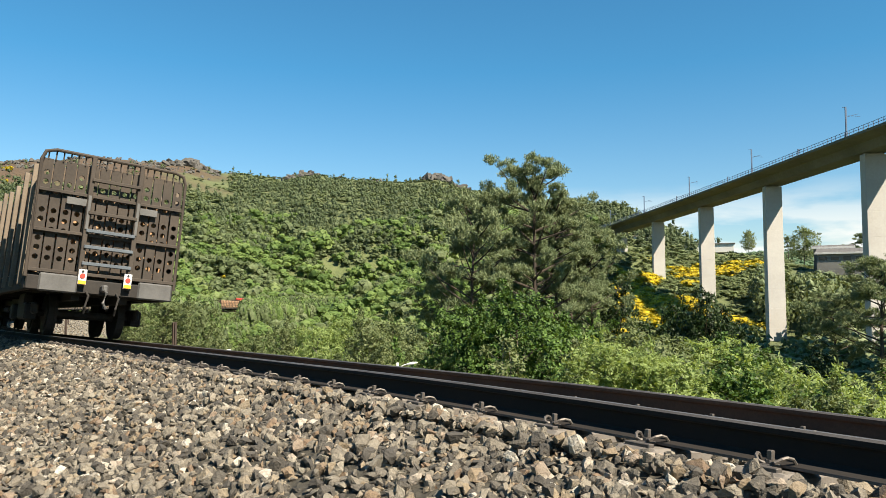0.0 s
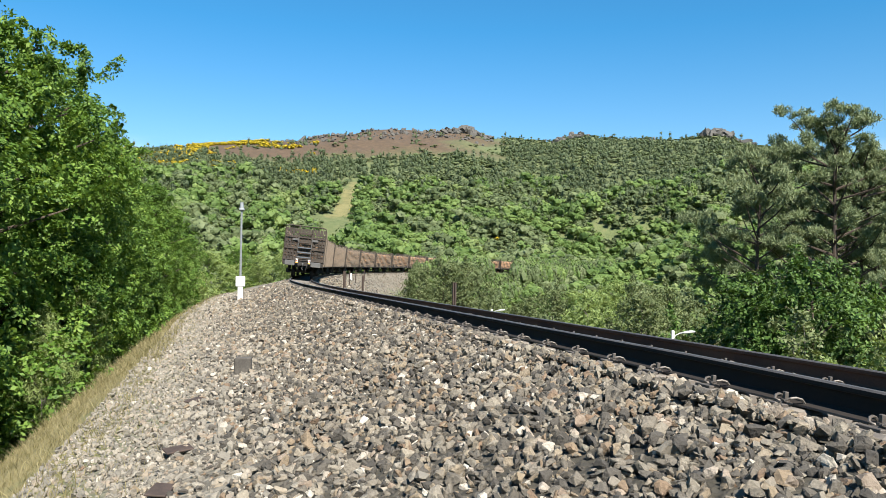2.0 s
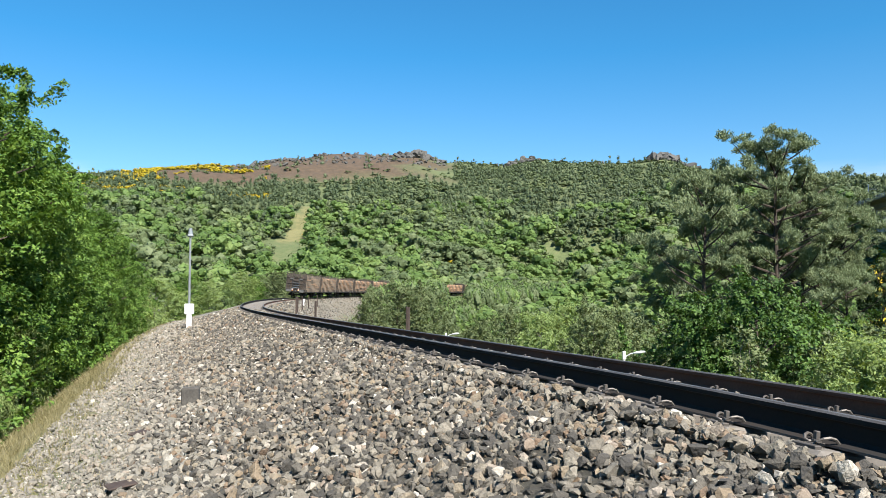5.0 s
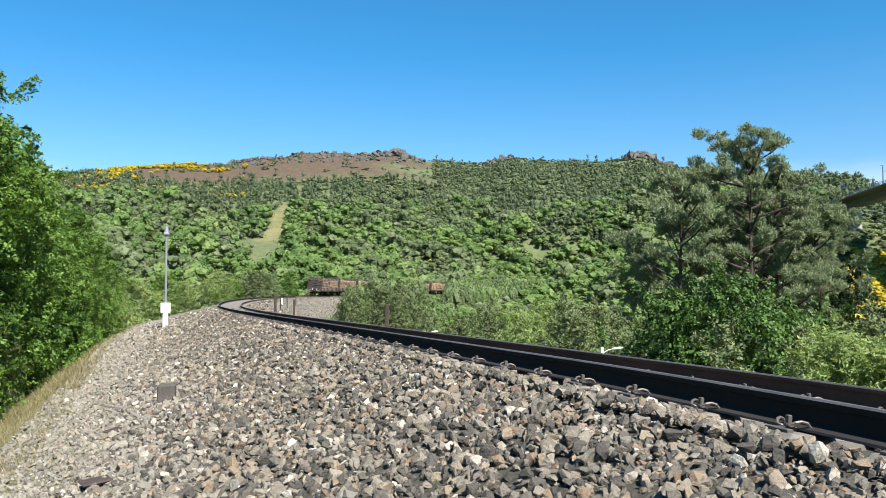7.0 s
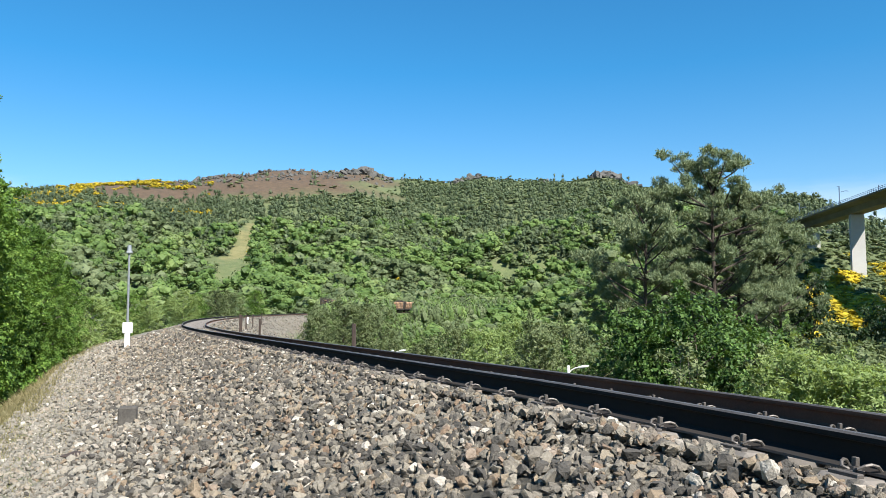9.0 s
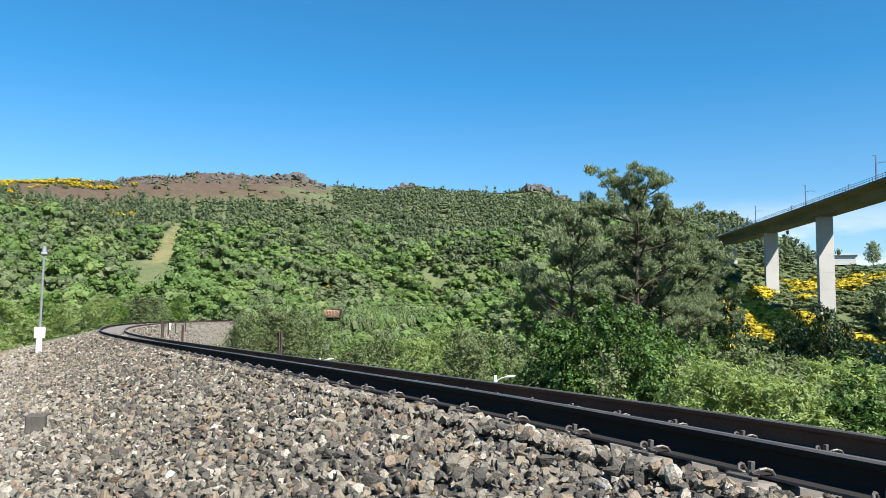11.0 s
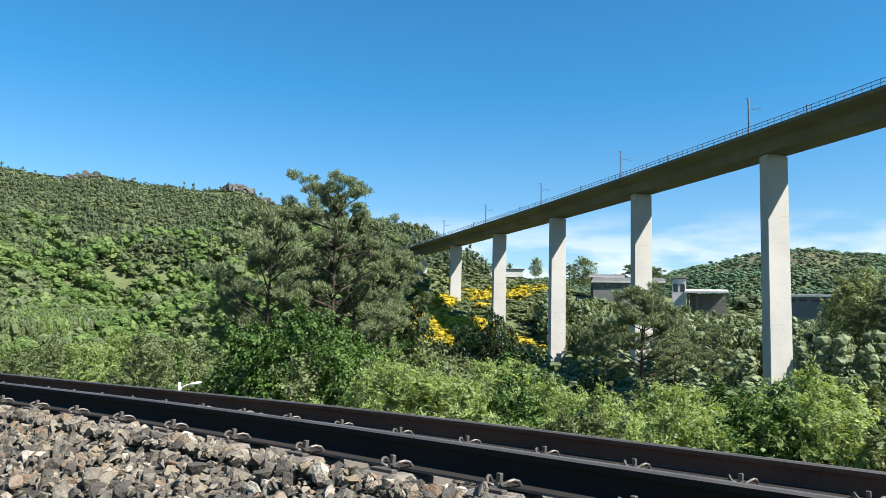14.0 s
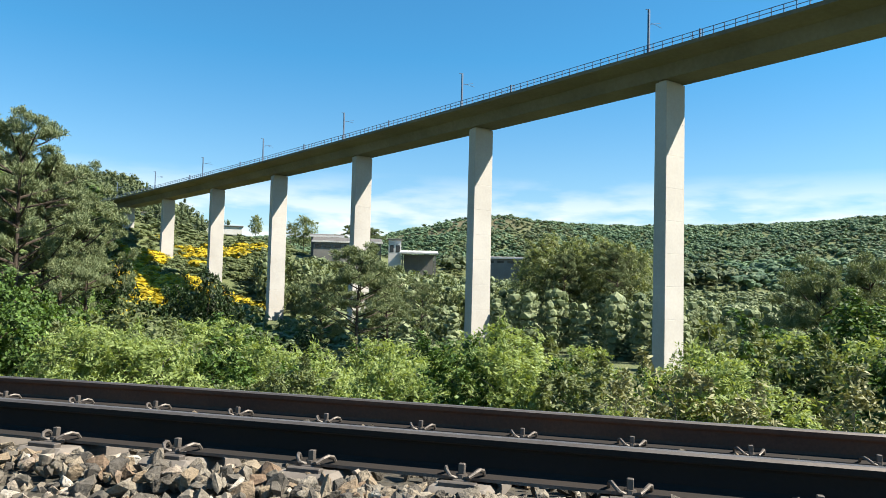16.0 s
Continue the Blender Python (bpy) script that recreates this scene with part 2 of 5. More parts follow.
FWD, RIGHT = np.array((-math.sin(HEAD), math.cos(HEAD))), np.array((math.cos(HEAD), math.sin(HEAD)))
BENDPT = START + BEND * FWD
CENTRE = BENDPT + RADIUS * RIGHT


def track_z(s):
    """Height of the near rail's head at s metres along the line."""
    s = np.asarray(s, float)
    return 0.010 - np.where(s < 0, 0, np.where(s < 3, 0.02 * s * s / 6, np.where(s < 50, 0.03 + 0.02 * (s - 3), 0.97 + 0.013 * (s - 50))))


def track_at(s, d=0.0):
    """Plan place at s along the near rail and d to the right of it, and the heading."""
    s = np.asarray(s, float)
    turn = np.clip(s - BEND, 0, None) / RADIUS
    h = HEAD - turn
    st = np.minimum(s, BEND)
    x = np.where(s < BEND, START[0] + st * FWD[0], CENTRE[0] - RADIUS * np.cos(h))
    y = np.where(s < BEND, START[1] + st * FWD[1], CENTRE[1] - RADIUS * np.sin(h))
    return x + d * np.cos(h), y + d * np.sin(h), h


def along(x, y):
    """s and d of places in plan."""
    px, py = x - BENDPT[0], y - BENDPT[1]
    f, r = px * FWD[0] + py * FWD[1], px * RIGHT[0] + py * RIGHT[1]
    cx, cy = x - CENTRE[0], y - CENTRE[1]
    rr = np.hypot(cx, cy)
    ang = np.arctan2(f, RADIUS - r)
    return np.where(f < 0, BEND + f, BEND + RADIUS * ang), np.where(f < 0, r, RADIUS - rr)


PROFILE_D = [-80, -40, -20, -11, -8, -6, -5, -4.4, -3.5, -2.6, -1.7, -0.9, -0.5, -0.3, 1.8, 2.0, 2.6, 3.4, 5.0, 9, 14, 22, 40, 80]
PROFILE_Z = [-14, -12, -10, -7, -4.6, -2.3, -1.5, -1.12, -1.02, -0.82, -0.57, -0.34, -0.225, -0.215, -0.38, -0.39, -0.52, -1.0, -1.8, -4.2, -7.5, -10, -11, -12]
# bearing, where the land begins to rise, where the ridge is, and the ridge's angle
RIDGE = np.array([(-180, 150, 700, 5), (-90, 120, 600, 5), (-54, 150, 700, 7), (-44, 210, 750, 7.7), (-41.4, 215, 750, 8.2), (-34.4, 250, 790, 9.0), (-28.5, 260, 800, 9.75),
                  (-23, 270, 800, 10.1), (-21, 270, 800, 10.1), (-19.4, 270, 800, 9.5), (-14.3, 265, 800, 9.1), (-12.1, 260, 800, 9.6), (-9.9, 250, 790, 9.3), (-7.2, 240, 780, 9.35),
                  (-4.6, 230, 770, 9.1), (-1.7, 220, 750, 9.3), (-0.1, 215, 740, 8.6), (2.4, 200, 710, 8.0), (9, 190, 620, 7.1), (12.4, 190, 570, 7.2), (14.4, 190, 525, 6.1),
                  (17.4, 195, 455, 4.5), (20, 205, 390, 3.6), (22, 210, 350, 3.0), (30, 215, 320, 2.2), (45, 240, 400, 1.0), (180, 150, 700, 5)], float)
FAR = np.array([(-180, 4), (16, 2.5), (22, 3.0), (26, 3.0), (31, 3.4), (33, 4.0), (36.7, 4.9), (41, 5.2), (45.6, 4.6), (51, 4.5), (60, 4.6), (67, 5.0), (90, 5), (180, 4)], float)



def wave(x, y, size, seed=0.0):
    """Gentle uneven ground, without any lookups."""
    a, b = x / size + seed, y / size - seed * 1.7
    return (np.sin(a * 1.7 + 1.3 * np.sin(b * 1.1)) + np.sin(b * 2.1 + 1.1 * np.sin(a * 0.9 + 2)) + 0.6 * np.sin((a + b) * 3.3 + 1.5 * np.sin(b * 2.3)) + 0.4 * np.sin(a * 6.1 - b * 4.7)) / 3.0


def ground_z(x, y):
    x, y = np.asarray(x, float), np.asarray(y, float)
    r, az = np.hypot(x, y) + 1e-6, np.degrees(np.arctan2(x, y))
    r0, r1, el = (np.interp(az, RIDGE[:, 0], RIDGE[:, k]) for k in (1, 2, 3))
    top = np.tan(np.radians(el)) * r1
    t = np.clip((r - r0) / (r1 - r0), 0, 1)
    rise = 0.85 * t + 0.15 * t * t * (3 - 2 * t)
    land = -11.5 + (top + 11.5) * rise - np.clip(r - r1, 0, None) * 0.12
    t2 = np.clip((r - 700) / 800, 0, 1)
    far = -40 + (np.tan(np.radians(np.interp(az, FAR[:, 0], FAR[:, 1]))) * 1500 + 40) * t2 * t2 * (3 - 2 * t2) - np.clip(r - 1500, 0, None) * 0.05
    land = np.maximum(land, far)
    land = land + wave(x, y, 60) * np.clip((r - 60) / 200, 0, 1) * 3.0 + wave(x, y, 22, 3) * np.clip((r - 80) / 300, 0, 1) * 1.6
    s, d = along(x, y)
    side = np.interp(d, PROFILE_D, PROFILE_Z)
    cut = np.interp(d, (-60, -40, -14, -5), (4.0, 2.0, -1.6, -1.5))      # beyond the bend the hill comes down to the line
    f = np.clip((s - 95) / 60, 0, 1) * (d < -5)
    bank = track_z(np.clip(s, -60, 420)) + side * (1 - f) + cut * f
    wide = np.where(d < 0, np.interp(s, (180, 280), (26, 62)), 26)
    w = np.clip((np.abs(d) - np.interp(s, (200, 280), (14, 6))) / wide, 0, 1) + np.clip((np.abs(s - 150) - 240) / 60, 0, 1)
    w = np.clip(w, 0, 1)
    w = w * w * (3 - 2 * w)
    bank = bank + wave(x, y, 1.3) * 0.03 * np.clip((np.abs(d + 0.0) - 2.4) / 2, 0, 1)
    return bank * (1 - w) + land * w


# ---------------------------------------------------------------- ground
def ground_material():
    """Gravel by the line, grass on the shoulders, scrub, heather and broom on the hills: split by the distance from the line and the height."""
    m, nodes, links, b = material("ground", 0.95)
    pos = nodes.new("ShaderNodeTexCoord").outputs["Object"]
    kind = nodes.new("ShaderNodeAttribute")
    kind.attribute_name = "cover"
    sep = nodes.new("ShaderNodeSeparateColor")
    links.new(kind.outputs["Color"], sep.inputs[0])
    n_big, n_mid, n_fine = noise_of(nodes, links, 0.02, 6, 0.65, pos), noise_of(nodes, links, 0.25, 6, 0.7, pos), noise_of(nodes, links, 9.0, 5, 0.7, pos)
    vor = nodes.new("ShaderNodeTexVoronoi")
    vor.inputs["Scale"].default_value = 17
    links.new(pos, vor.inputs["Vector"])
    gap_shade = kind.outputs["Alpha"]            # shade of the gaps between the ballast stones, put into the colour
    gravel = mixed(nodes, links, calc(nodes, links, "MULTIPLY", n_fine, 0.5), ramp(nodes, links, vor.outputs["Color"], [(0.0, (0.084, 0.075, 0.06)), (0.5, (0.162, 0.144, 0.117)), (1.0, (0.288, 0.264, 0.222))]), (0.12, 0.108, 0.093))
    gravel = mixed(nodes, links, gap_shade, gravel, ramp(nodes, links, n_fine, [(0.3, (0.018, 0.0156, 0.0132)), (0.7, (0.045, 0.0396, 0.033))]))
    straw = ramp(nodes, links, n_mid, [(0.3, (0.102, 0.09, 0.033)), (0.5, (0.186, 0.153, 0.06)), (0.7, (0.246, 0.204, 0.09))])
    scrub = ramp(nodes, links, n_mid, [(0.3, (0.045, 0.066, 0.022)), (0.5, (0.080, 0.105, 0.036)), (0.7, (0.115, 0.120, 0.050))])
    heath = ramp(nodes, links, n_mid, [(0.3, (0.03, 0.0204, 0.012)), (0.5, (0.063, 0.036, 0.0204)), (0.62, (0.09, 0.0528, 0.03)), (0.75, (0.114, 0.09, 0.066))])
    col = mixed(nodes, links, sep.outputs[0], scrub, gravel)
    col = mixed(nodes, links, sep.outputs[1], col, straw)
    col = mixed(nodes, links, sep.outputs[2], col, heath)
    links.new(mixed(nodes, links, calc(nodes, links, "MULTIPLY", n_big, 0.35), col, (0.06, 0.054, 0.024)), b.inputs["Base Color"])
    bumped(nodes, links, b, calc(nodes, links, "ADD", vor.outputs["Distance"], n_fine), 0.8, 0.04)
    return m


def build_ground():
    radii = [0.0]
    step = 0.16
    while radii[-1] < 4200:
        radii.append(radii[-1] + step)
        step = max(0.16, radii[-1] * 0.026)
    radii = np.array(radii[1:])
    count = 620
    a = np.linspace(0, 2 * np.pi, count, endpoint=False)
    X, Y = radii[:, None] * np.sin(a)[None], radii[:, None] * np.cos(a)[None]
    Z = ground_z(X, Y)
    verts = np.stack([X, Y, Z], -1).reshape(-1, 3)
    i, j = np.meshgrid(np.arange(len(radii) - 1), np.arange(count), indexing="ij")
    k = (j + 1) % count
    faces = np.stack([i * count + j, (i + 1) * count + j, (i + 1) * count + k, i * count + k], -1).reshape(-1, 4)[:, ::-1]
    me = mesh_of("ground", verts, faces, ground_material(), True)
    s, d = along(verts[:, 0], verts[:, 1])
    near = np.clip((205 - s) / 20, 0, 1)
    wob = 0.35 * wave(verts[:, 0], verts[:, 1], 1.1) + 0.3 * wave(verts[:, 0], verts[:, 1], 0.35, 2)
    gravel = np.clip((d + 4.3 + wob) / 0.7, 0, 1) * np.clip((np.where(s > 62, 8.0, 3.6) + wob - d) / 0.8, 0, 1) * near
    straw = np.clip((d + 6.6 + wob) / 0.6, 0, 1) * np.clip((-3.95 - wob - d) / 0.6, 0, 1) * near
    straw = np.maximum(straw, np.clip((d - 3.2 - wob) / 0.6, 0, 1) * np.clip((7 - d) / 2, 0, 1) * 0.7 * (s < 80))
    r, az = np.hypot(verts[:, 0], verts[:, 1]), np.degrees(np.arctan2(verts[:, 0], verts[:, 1]))
    heath = np.clip((verts[:, 2] - 76 - 14 * wave(verts[:, 0], verts[:, 1], 70, 1)) / 14, 0, 1) * np.clip((az + 44) / 4, 0, 1) * np.clip((-18 - az + 3 * wave(verts[:, 0], verts[:, 1], 40, 8)) / 4, 0, 1) * (r < 1000)
    heath = np.maximum(heath, np.clip((verts[:, 2] - 84 - 10 * wave(verts[:, 0], verts[:, 1], 90, 2)) / 12, 0, 1) * np.clip((az - 26) / 4, 0, 1) * np.clip((44 - az) / 4, 0, 1) * 0.6)
    u = (r - 385) / 95
    strip = ((u > 0) & (u < 1) & (np.abs(az + 30.4 - 1.0 * u) < 1.05 * (1 - 0.6 * u))) * 0.55
    straw = np.maximum(straw, strip)
    # where the bed's colour is darkened for the shade between the stones
    gap_shade = np.clip((d + 3.1 + 1.5 * wob) / 1.0, 0, 1) * np.clip((3.2 - d) / 0.5, 0, 1) * np.clip((46 - s) / 16, 0, 1)
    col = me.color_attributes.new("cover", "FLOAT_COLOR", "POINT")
    col.data.foreach_set("color", np.stack([gravel, straw, heath, gap_shade], -1).astype(np.float32).ravel())
    return tagged(new("ground", me), "gravel bank, dry grassy shoulder and scrub-covered hills", kind="structure")


build_ground()


# ---------------------------------------------------------------- the track
RAIL_SHAPE = [(-0.070, -0.159), (0.070, -0.159), (0.070, -0.147), (0.022, -0.128), (0.009, -0.115), (0.009, -0.048), (0.018, -0.038), (0.036, -0.032), (0.036, -0.010), (0.026, 0.0),
              (-0.026, 0.0), (-0.036, -0.010), (-0.036, -0.032), (-0.018, -0.038), (-0.009, -0.048), (-0.009, -0.115), (-0.022, -0.128), (-0.070, -0.147)]


def track_pose(s, d=0.0):
    """A frame on the track: x to the right across the canted sleepers, y ahead, z up from the rail heads."""
    x, y, h = track_at(s, d)
    return pose(float(x), float(y), float(track_z(s)) - CANT * d, 0, math.degrees(math.atan(CANT)), math.degrees(float(h)))


def build_track():
    thing = tagged(empty("railway_track"), "single railway track, rusty rails on half-buried concrete sleepers", "railway track", kind="structure")
    stations = np.concatenate([np.arange(-60, -10, 4.0), np.arange(-10, 60, 0.75), np.arange(60, 420, 3.0)])
    for d, label in ((0.0, "rusty rail darkened for its shaded web, with a worn bright head"), (GAUGE, "brown rusty rail with a worn bright head")):
        n = len(RAIL_SHAPE)
        verts = []
        for s in stations:
            m = track_pose(s, d)
            verts += [m @ Vector((x, 0, z)) for x, z in RAIL_SHAPE]
        faces = []
        for i in range(len(stations) - 1):
            for k in range(n):
                faces.append((i * n + k, i * n + (k + 1) % n, (i + 1) * n + (k + 1) % n, (i + 1) * n + k))
        me = mesh_of("rail", np.array([tuple(v) for v in verts]), faces, RUST_SHADED if d == 0.0 else RUST_BROWN)
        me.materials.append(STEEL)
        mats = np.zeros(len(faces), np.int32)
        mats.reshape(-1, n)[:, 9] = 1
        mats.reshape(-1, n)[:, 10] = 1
        # pale foot edge: the light it catches, painted in the clips' colour
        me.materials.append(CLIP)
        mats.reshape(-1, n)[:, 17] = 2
        # foot top painted near-black to put out its sunlit strip
        me.materials.append(RUST_SHADED)
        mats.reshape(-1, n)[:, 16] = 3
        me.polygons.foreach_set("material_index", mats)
        tagged(part("rail", me, None, thing), label)
    # sleepers
    bm = bmesh.new()
    box(bm, -0.21, GAUGE + 0.30, -0.12, 0.12, -0.37, -0.168, 0.02)
    ob = part("sleeper", bm, SLEEPER, thing)
    first = True
    clip_me = clip_mesh()
    for k in range(-16, 150):
        s = 0.02 + 0.6 * k
        m = track_pose(s)
        if first:
            ob.matrix_basis, first = m, False
        else:
            o = new("sleeper", ob.data)
            o.parent, o.matrix_basis = thing, m
        if k < 90:
            for d, side in ((0.0, -1), (GAUGE, -1)) + (((0.0, 1), (GAUGE, 1)) if k < 20 else ()):
                o = new("rail_clip", clip_me)
                o.parent = thing
                o.matrix_basis = m @ pose(d + side * 0.072, 0, -0.162, 0, 0, 0 if side > 0 else 180)
    return thing


def clip_mesh():
    """A sprung W-shaped clip with its screw spike: two loops beside a square-headed bolt. x points away from the rail."""
    bm = bmesh.new()
    for q in (-1, 1):
        tube(bm, [(0.045, q * 0.012, 0.018), (0.062, q * 0.020, 0.020), (0.070, q * 0.036, 0.026), (0.050, q * 0.054, 0.042), (0.022, q * 0.064, 0.049), (-0.006, q * 0.072, 0.043), (-0.024, q * 0.074, 0.024), (-0.030, q * 0.078, 0.010)], 0.0075, 6)
    box(bm, 0.005, 0.075, -0.028, 0.028, 0.0, 0.016, 0.004)
    rod(bm, (0.035, 0, 0.010), (0.035, 0, 0.032), 0.024, 0.022, 10)
    box(bm, 0.023, 0.047, -0.012, 0.012, 0.030, 0.070, 0.003)
    box(bm, 0.075, 0.115, -0.07, 0.07, -0.012, 0.012, 0.004)
    me = bpy.data.meshes.new("rail_clip")
    bmesh.ops.recalc_face_normals(bm, faces=bm.faces)
    bm.to_mesh(me)
    bm.free()
    me.materials.append(CLIP)
    return me


build_track()


# ---------------------------------------------------------------- ballast
def stone_material(name, pale):
    m, nodes, links, b = material(name, 0.85)
    rnd = nodes.new("ShaderNodeNewGeometry").outputs["Random Per Island"]
    pos = nodes.new("ShaderNodeTexCoord").outputs["Object"]
    grain, blotch = noise_of(nodes, links, 60, 5, 0.7, pos), noise_of(nodes, links, 14, 4, 0.6, pos)
    col = ramp(nodes, links, rnd, [(0.0, (0.030, 0.027, 0.023)), (0.25, (0.070, 0.062, 0.050)), (0.5, (0.138, 0.120, 0.094)), (0.70, (0.225, 0.200, 0.158)), (0.82, (0.205, 0.158, 0.102)), (0.91, (0.150, 0.094, 0.056)), (1.0, (0.48, 0.45, 0.39))])
    col = mixed(nodes, links, calc(nodes, links, "MULTIPLY", blotch, 0.35), col, (0.102, 0.09, 0.078))
    col = mixed(nodes, links, 0.6, col, ramp(nodes, links, grain, [(0.3, (0.42, 0.40, 0.37)), (0.7, (1.25, 1.25, 1.24))]), "MULTIPLY")
    if pale:                                 # dusty, washed-out stones of the verge
        col = mixed(nodes, links, 0.36, col, (0.288, 0.264, 0.219))
    links.new(col, b.inputs["Base Color"])
    bumped(nodes, links, b, calc(nodes, links, "ADD", calc(nodes, links, "MULTIPLY", noise_of(nodes, links, 24, 3, 0.6, pos), 2.0), grain), 0.8, 0.012)
    return m


STONE, STONE_PALE = stone_material("ballast_stone", False), stone_material("verge_stone", True)


def stone_shapes(count=30):
    """Broken angular stones: the hulls of a few corners thrown about a flattened ball."""
    rng = np.random.default_rng(5)
    out = []
    for _ in range(count):
        bm = bmesh.new()
        v = rng.normal(size=(int(rng.integers(11, 19)), 3))
        v /= (np.abs(v) ** 4).sum(1)[:, None] ** 0.25          # corners gather towards those of a block
        v *= np.array((1.0, rng.uniform(0.58, 0.92), rng.uniform(0.36, 0.74))) * rng.uniform(0.70, 1.06, (len(v), 1))
        for p in v:
            bm.verts.new(p)
        bmesh.ops.convex_hull(bm, input=bm.verts)
        for q in [q for q in bm.verts if not q.link_faces]:
            bm.verts.remove(q)
        bmesh.ops.triangulate(bm, faces=bm.faces)
        bm.verts.index_update()
        out.append((np.array([tuple(q.co) for q in bm.verts]), np.array([[q.index for q in f.verts] for f in bm.faces])))
        bm.free()
    return out


def turns(rng, n):
    q = rng.normal(size=(n, 4))
    q /= np.linalg.norm(q, axis=1)[:, None]
    w, x, y, z = q.T
    return np.stack([1 - 2 * (y * y + z * z), 2 * (x * y - w * z), 2 * (x * z + w * y), 2 * (x * y + w * z), 1 - 2 * (x * x + z * z), 2 * (y * z - w * x), 2 * (x * z - w * y), 2 * (y * z + w * x), 1 - 2 * (x * x + y * y)], -1).reshape(n, 3, 3)


def scattered(name, places, sizes, shapes, mat, rng):
    pick = rng.integers(0, len(shapes), len(places))
    VV, FF, base = [], [], 0
    for k, (shape, faces) in enumerate(shapes):
        P, q = places[pick == k], sizes[pick == k]
        V = np.einsum("nij,nvj->nvi", turns(rng, len(P)), shape[None] * q[:, None, None]) + P[:, None]
        FF.append((faces[None] + (base + np.arange(len(P)) * len(shape))[:, None, None]).reshape(-1, 3))
        VV.append(V.reshape(-1, 3))
        base += V.shape[0] * V.shape[1]
    return mesh_of(name, np.concatenate(VV), np.concatenate(FF), mat)


def build_ballast():
    rng = np.random.default_rng(11)
    shapes = stone_shapes()
    P, Z, E = [], [], []

    def strip(s0, s1, d0, d1, per, size, lift=0.0, spread=0.35):
        n = int((s1 - s0) * (d1 - d0) * per)
        s, d = rng.uniform(s0, s1, n), rng.uniform(d0, d1, n)
        x, y, _ = track_at(s, d)
        q = size * np.exp(rng.normal(size=n) * spread)
        q = np.clip(q, size * 0.45, size * 1.9)
        z = ground_z(x, y)
        bed = (d > -0.45) & (d < 1.95)
        z = np.where(bed, track_z(s) - CANT * d - 0.208, z)
        P.append(np.stack([x, y, z + q * rng.uniform(-0.30, 0.60, n) + lift], -1))
        Z.append(q)
        E.append(d + rng.normal(size=n) * 0.6 < -3.0)

    strip(-5, 9, -3.4, -0.16, 430, 0.030)
    strip(-5, 9, -3.0, -0.45, 150, 0.037, 0.018, 0.25)
    strip(-5, 9, -0.9, -0.13, 420, 0.028, 0.002)
    strip(9, 22, -0.7, -0.13, 200, 0.032)
    strip(0, 9, -4.45, -3.4, 620, 0.023)
    strip(9, 22, -4.4, -3.2, 300, 0.030)
    strip(9, 22, -3.2, -0.14, 260, 0.035)
    strip(22, 48, -4.4, -0.16, 80, 0.050)
    strip(-5, 10, 0.12, 1.38, 160, 0.038)
    strip(10, 45, 0.12, 1.38, 40, 0.055)
    strip(-5, 12, 1.62, 3.0, 60, 0.045)
    strip(12, 45, 1.62, 3.4, 30, 0.06)
    strip(56, 165, 1.9, 10.5, 8, 0.085)         # the stony slope inside the bend
    P, Z, E = np.concatenate(P), np.concatenate(Z), np.concatenate(E)
    keep = np.hypot(P[:, 0] - 0.6, P[:, 1] - 0.25) > 0.25
    verge = scattered("verge_gravel", P[keep & E], Z[keep & E], shapes, STONE_PALE, rng)
    tagged(new("verge_gravel", verge), "pale dusty crushed stone along the verge", "gravel", kind="stuff")
    me = scattered("ballast", P[keep & ~E], Z[keep & ~E], shapes, STONE, rng)
    tagged(new("ballast", me), "loose angular grey and ochre crushed-stone ballast", "gravel", kind="stuff")


build_ballast()


# ---------------------------------------------------------------- the viaduct
def via(y):
    """The viaduct's axis: x and the height of the girder's underside at y."""
    u = (y - 180.0) / 100.0
    return 85.6 - 7.6 * u - 1.5 * u * u + 0.15 * u ** 3, 31.3 - 0.0085 * (y - 70.0) + 0.6


def swept(name, shape, ys, mat, parent, label="", closed=True):
    n = len(shape)
    verts = []
    for y in ys:
        x, z = via(y)
        x2, _ = via(y + 1.0)
        h = math.atan2(x2 - x, 1.0)
        verts += [(x + a * math.cos(h), y - a * math.sin(h), z + b) for a, b in shape]
    faces = [(i * n + k, i * n + (k + 1) % n, (i + 1) * n + (k + 1) % n, (i + 1) * n + k) for i in range(len(ys) - 1) for k in range(n)]
    return part(name, mesh_of(name, np.array(verts), faces, mat), None, parent, label)


